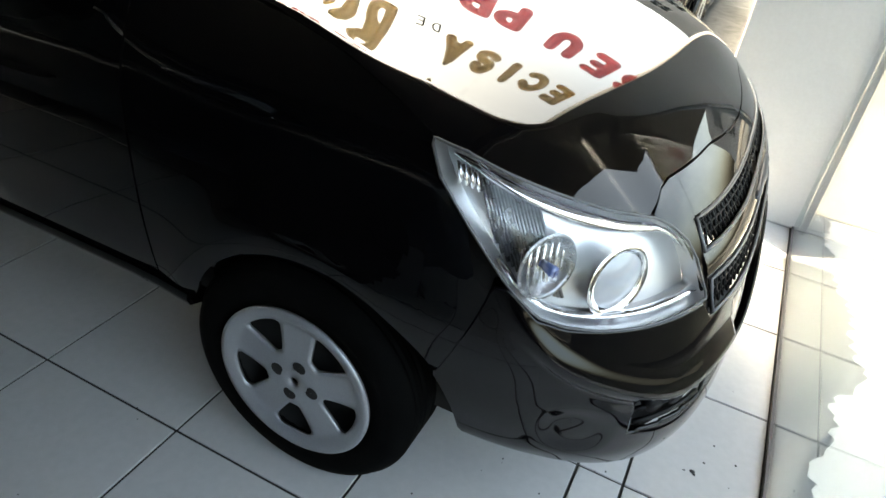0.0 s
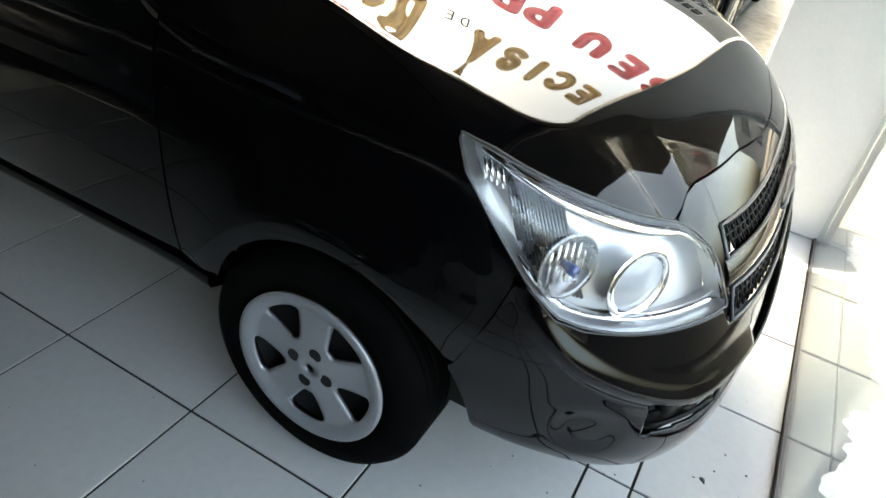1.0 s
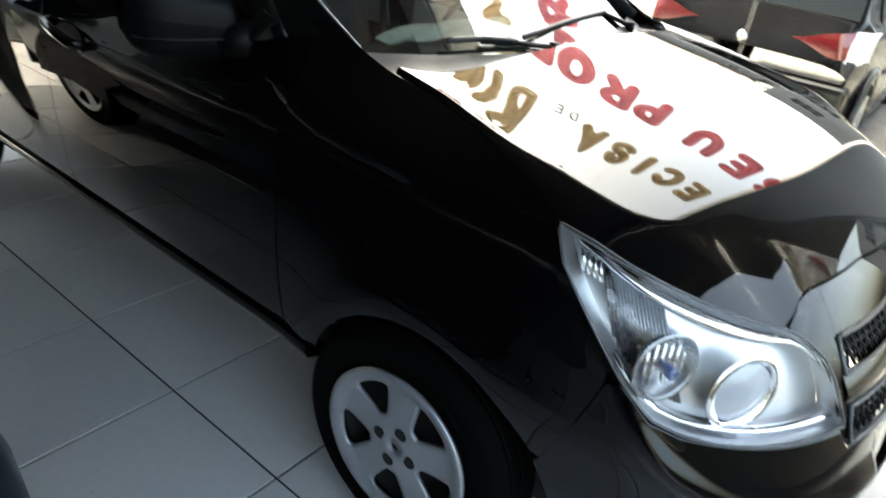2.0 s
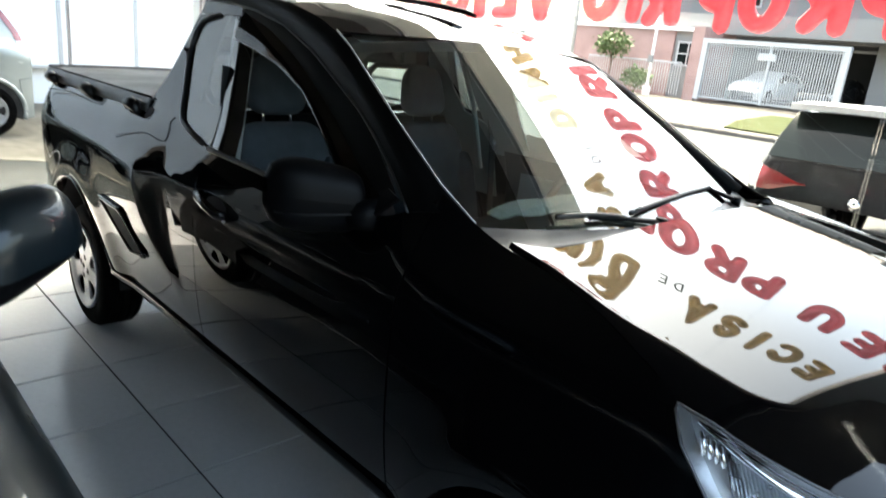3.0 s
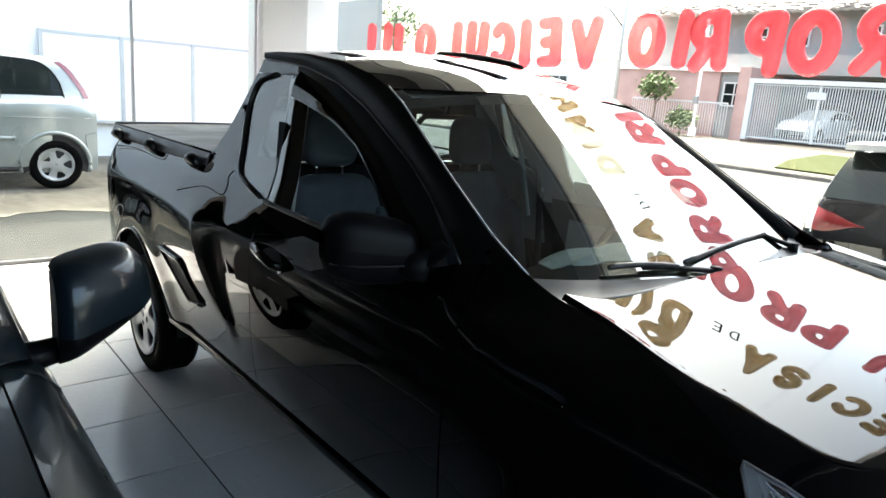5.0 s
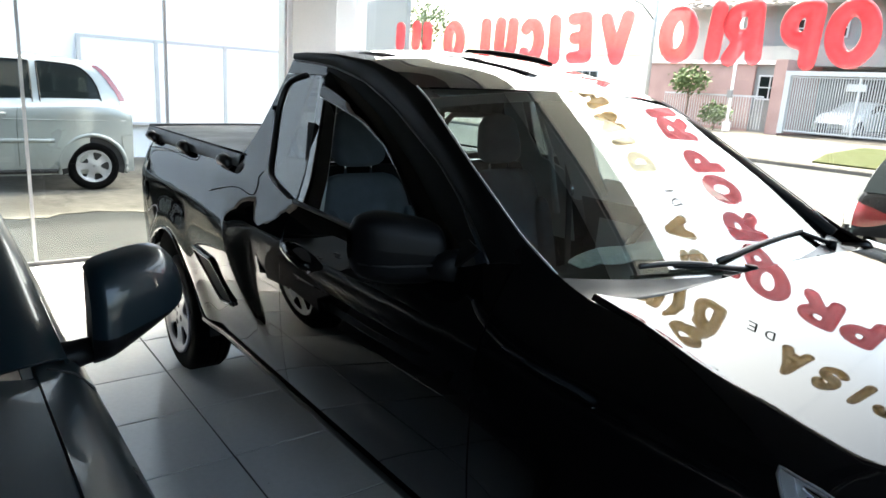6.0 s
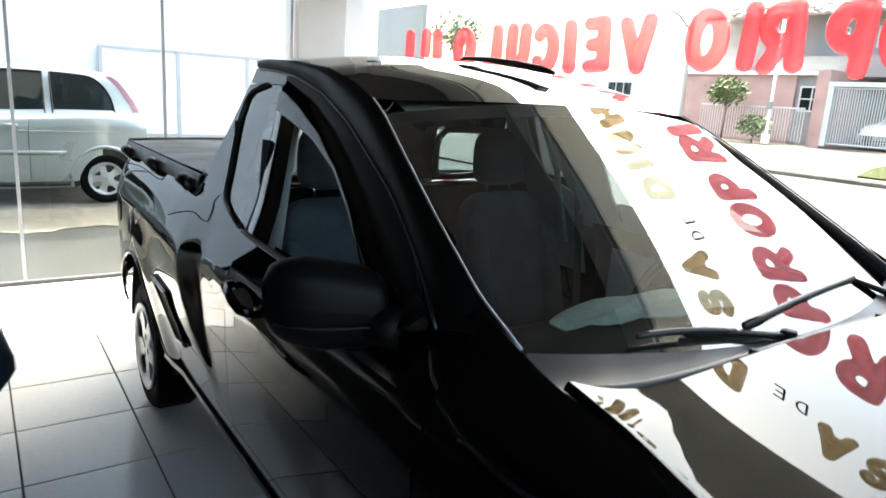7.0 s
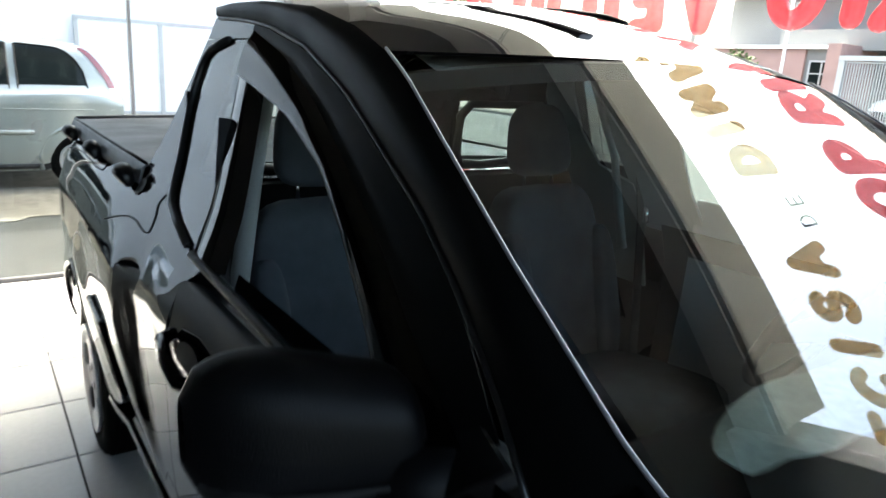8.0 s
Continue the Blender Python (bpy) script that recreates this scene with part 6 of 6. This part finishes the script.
def letter_mesh(ch, wide, high, fat, deep):
    """One letter of padded strokes, melted into a single skin. It lies in x and y and is deep along z."""
    key = (ch, wide, high, fat)
    if key in PLAIN:
        return PLAIN[key].copy()
    verts, faces = [], []
    for line in STROKES[ch]:
        pts = [Vector(((u - .5) * (wide - 2 * fat), v * (high - 2 * fat) + fat, 0)) for u, v in line]
        pts = [Vector(p) for p in along(pts, max(6, 3 * len(line) // 2))]
        for _ in range(3):
            pts.insert(0, pts[0].copy())
            pts.append(pts[-1].copy())
        n, m = len(pts), 14
        first, last = (pts[4] - pts[3]).normalized(), (pts[-4] - pts[-5]).normalized()
        base = len(verts)
        for i, p in enumerate(pts):
            j = min(i, n - 1 - i)
            grow = 1.0 if j >= 3 else math.sin(math.pi / 2 * (j + .15) / 3.15)
            push = 0.0 if j >= 3 else fat * math.cos(math.pi / 2 * (j + .15) / 3.15)
            d = first if i < 3 else last if i > n - 4 else (pts[min(i + 1, n - 1)] - pts[max(i - 1, 0)]).normalized()
            p = p - d * push if i < 3 else p + d * push if i > n - 4 else p
            a = Vector((-d.y, d.x, 0))
            for q in range(m):
                t = 2 * math.pi * q / m
                verts.append(p + a * math.cos(t) * fat * grow + Vector((0, 0, math.sin(t) * deep * grow)))
        for i in range(n - 1):
            for q in range(m):
                faces.append((base + i * m + q, base + i * m + (q + 1) % m, base + (i + 1) * m + (q + 1) % m, base + (i + 1) * m + q))
        faces.append(tuple(base + q for q in range(m))[::-1])
        faces.append(tuple(base + (n - 1) * m + q for q in range(m)))
    me = mesh_from("balloon_letter", verts, faces)
    if fat > .01:
        tmp = new("letter_source", me)
        r = tmp.modifiers.new("melt", "REMESH")
        r.mode, r.voxel_size, r.use_smooth_shade = "VOXEL", fat * .22, True
        sm = tmp.modifiers.new("ease", "SMOOTH")
        sm.factor, sm.iterations = .5, 6
        me = bpy.data.meshes.new_from_object(tmp.evaluated_get(bpy.context.evaluated_depsgraph_get()))
        bpy.data.objects.remove(tmp)
        me.shade_smooth()
    PLAIN[key] = me
    return me.copy()


def letter(ch, x, z, high, mat, fat, group, label, wide=0.2, tilt=0.0, dy=0.0):
    """One letter that reads from the street, standing upright just inside the glass."""
    me = letter_mesh(ch, wide, high, fat, fat * .95)
    me.materials.clear()
    name = "balloon_letter" if fat > 0.01 else "handwritten_letter"
    ob = put(name, me, mat)
    turn = Matrix(((-1, 0, 0), (0, 0, 1), (0, 1, 0))).to_4x4()
    ob.matrix_world = Matrix.Translation((x, Y_FRONT - 0.055 + dy, z)) @ turn @ pose(0, 0, 0, 0, 0, tilt)
    return tagged(ob, label, "balloon" if fat > 0.01 else "writing", group)


RED_ROW = [("S", 0.73), ("E", 0.485), ("U", 0.22), ("P", -0.145), ("R", -0.365), ("O", -0.62), ("P", -0.86), ("R", -1.12), ("I", -1.287), ("O", -1.496),
           ("V", -1.888), ("E", -2.176), ("I", -2.383), ("C", -2.596), ("U", -2.858), ("L", -3.112), ("O", -3.428), ("!", -3.76), ("!", -3.937), ("!", -4.157)]
GOLD_ROW = [("E", 0.57), ("C", 0.37), ("I", 0.17), ("S", -0.03), ("A", -0.28), ("D", -0.82), ("I", -1.02), ("N", -1.20), ("H", -1.44), ("E", -1.68), ("I", -1.86)]
random.seed(11)
WIDTHS = {"I": .105, "!": .10, "O": .290, "V": .280, "L": .225, "E": .245, "C": .275, "P": .255, "R": .275, "D": .270}
for ch, x in RED_ROW:
    letter(ch, x, 1.680 + random.uniform(-0.012, 0.012), 0.350, RED_FOIL, 0.040, "red balloon letters", "red foil balloon letter hung inside the shop glass", WIDTHS.get(ch, .260), random.uniform(-4, 4))
for ch, x in GOLD_ROW:
    letter(ch, x - 0.05, 2.335 + random.uniform(-0.015, 0.015), 0.325, GOLD_FOIL, 0.036, "gold balloon letters", "gold foil balloon letter hung inside the shop glass", WIDTHS.get(ch, .255) * .9, random.uniform(-7, 7))
for ch, x, z in (("D", -0.535, 2.34), ("E", -0.645, 2.34)):
    letter(ch, x, z, 0.12, INK, 0.006, "handwritten letters", "small black handwritten letter on the shop glass", 0.085, random.uniform(-8, 8), dy=0.045)


# ---- floor tiles, each a piece of its own ----
def tile_mesh(w, d, mat):
    bm = bmesh.new()
    g = 0.0038
    box_bm(bm, (g, g, -0.0055), (w - g, d - g, 0.0))
    top = [e for e in bm.edges if all(v.co.z > -0.001 for v in e.verts)]
    bmesh.ops.bevel(bm, geom=top, offset=0.0015, segments=1, affect="EDGES")
    me = bpy.data.meshes.new("floor_tile")
    bm.to_mesh(me)
    bm.free()
    me.materials.append(mat)
    return me


def lay(parent, x_lo, x_hi, y_lo, y_hi, xs, ys, z=0.0, mat=TILE):
    meshes = {}
    for i in range(len(xs) - 1):
        for j in range(len(ys) - 1):
            a, b, c, d = max(xs[i], x_lo), min(xs[i + 1], x_hi), max(ys[j], y_lo), min(ys[j + 1], y_hi)
            if b - a < 0.02 or d - c < 0.02:
                continue
            key = (round(b - a, 3), round(d - c, 3))
            if key not in meshes:
                meshes[key] = tile_mesh(b - a, d - c, mat)
            ob = new("floor_tile", meshes[key])
            ob.location = (a, c, z)
            ob.parent = parent


ex = X0 + 7 * T
xs_in = [X0 + i * T for i in range(-6, 8)] + [ex + 0.125, ex + 0.125 + T]
ys_in = [Y0 + j * TY for j in range(-13, 7)]
lay(floor, X_REAR + 0.02, X_NOSE - 0.008, Y_BACK, Y_FRONT - 0.02, xs_in, ys_in)
xs_out = [ex + 0.125 + T * i for i in range(0, 9)]
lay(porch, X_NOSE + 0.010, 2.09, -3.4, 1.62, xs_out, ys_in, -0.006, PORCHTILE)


# dry specks of dirt on the tiles near the nose and along the flank
random.seed(23)
bm = bmesh.new()
spots = [(0.993, -0.286, 0.008), (0.999, -0.293, 0.006), (1.018, -0.237, 0.004), (1.035, -0.158, 0.004), (1.10, -0.198, 0.004), (0.971, -0.293, 0.004)]
spots += [(random.uniform(0.3, 1.12), random.uniform(-1.6, 0.2), random.choice((0.0015, 0.002, 0.003))) for _ in range(60)]
spots += [(random.uniform(-2.4, 0.3), random.uniform(-1.5, -0.85), random.choice((0.0012, 0.002))) for _ in range(40)]
for x, y, r in spots:
    n = 6
    ring = [(x + r * random.uniform(.5, 1.3) * math.cos(2 * math.pi * k / n), y + r * random.uniform(.5, 1.3) * math.sin(2 * math.pi * k / n)) for k in range(n)]
    low = [bm.verts.new((a, b, 0.0002)) for a, b in ring]
    top = bm.verts.new((x, y, 0.0002 + r * 0.5))
    for k in range(n):
        bm.faces.new((low[k], low[(k + 1) % n], top))
tagged(part("dirt_specks", bm, INK), "dry dark specks of dirt on the white tiles", "dirt", kind="stuff")
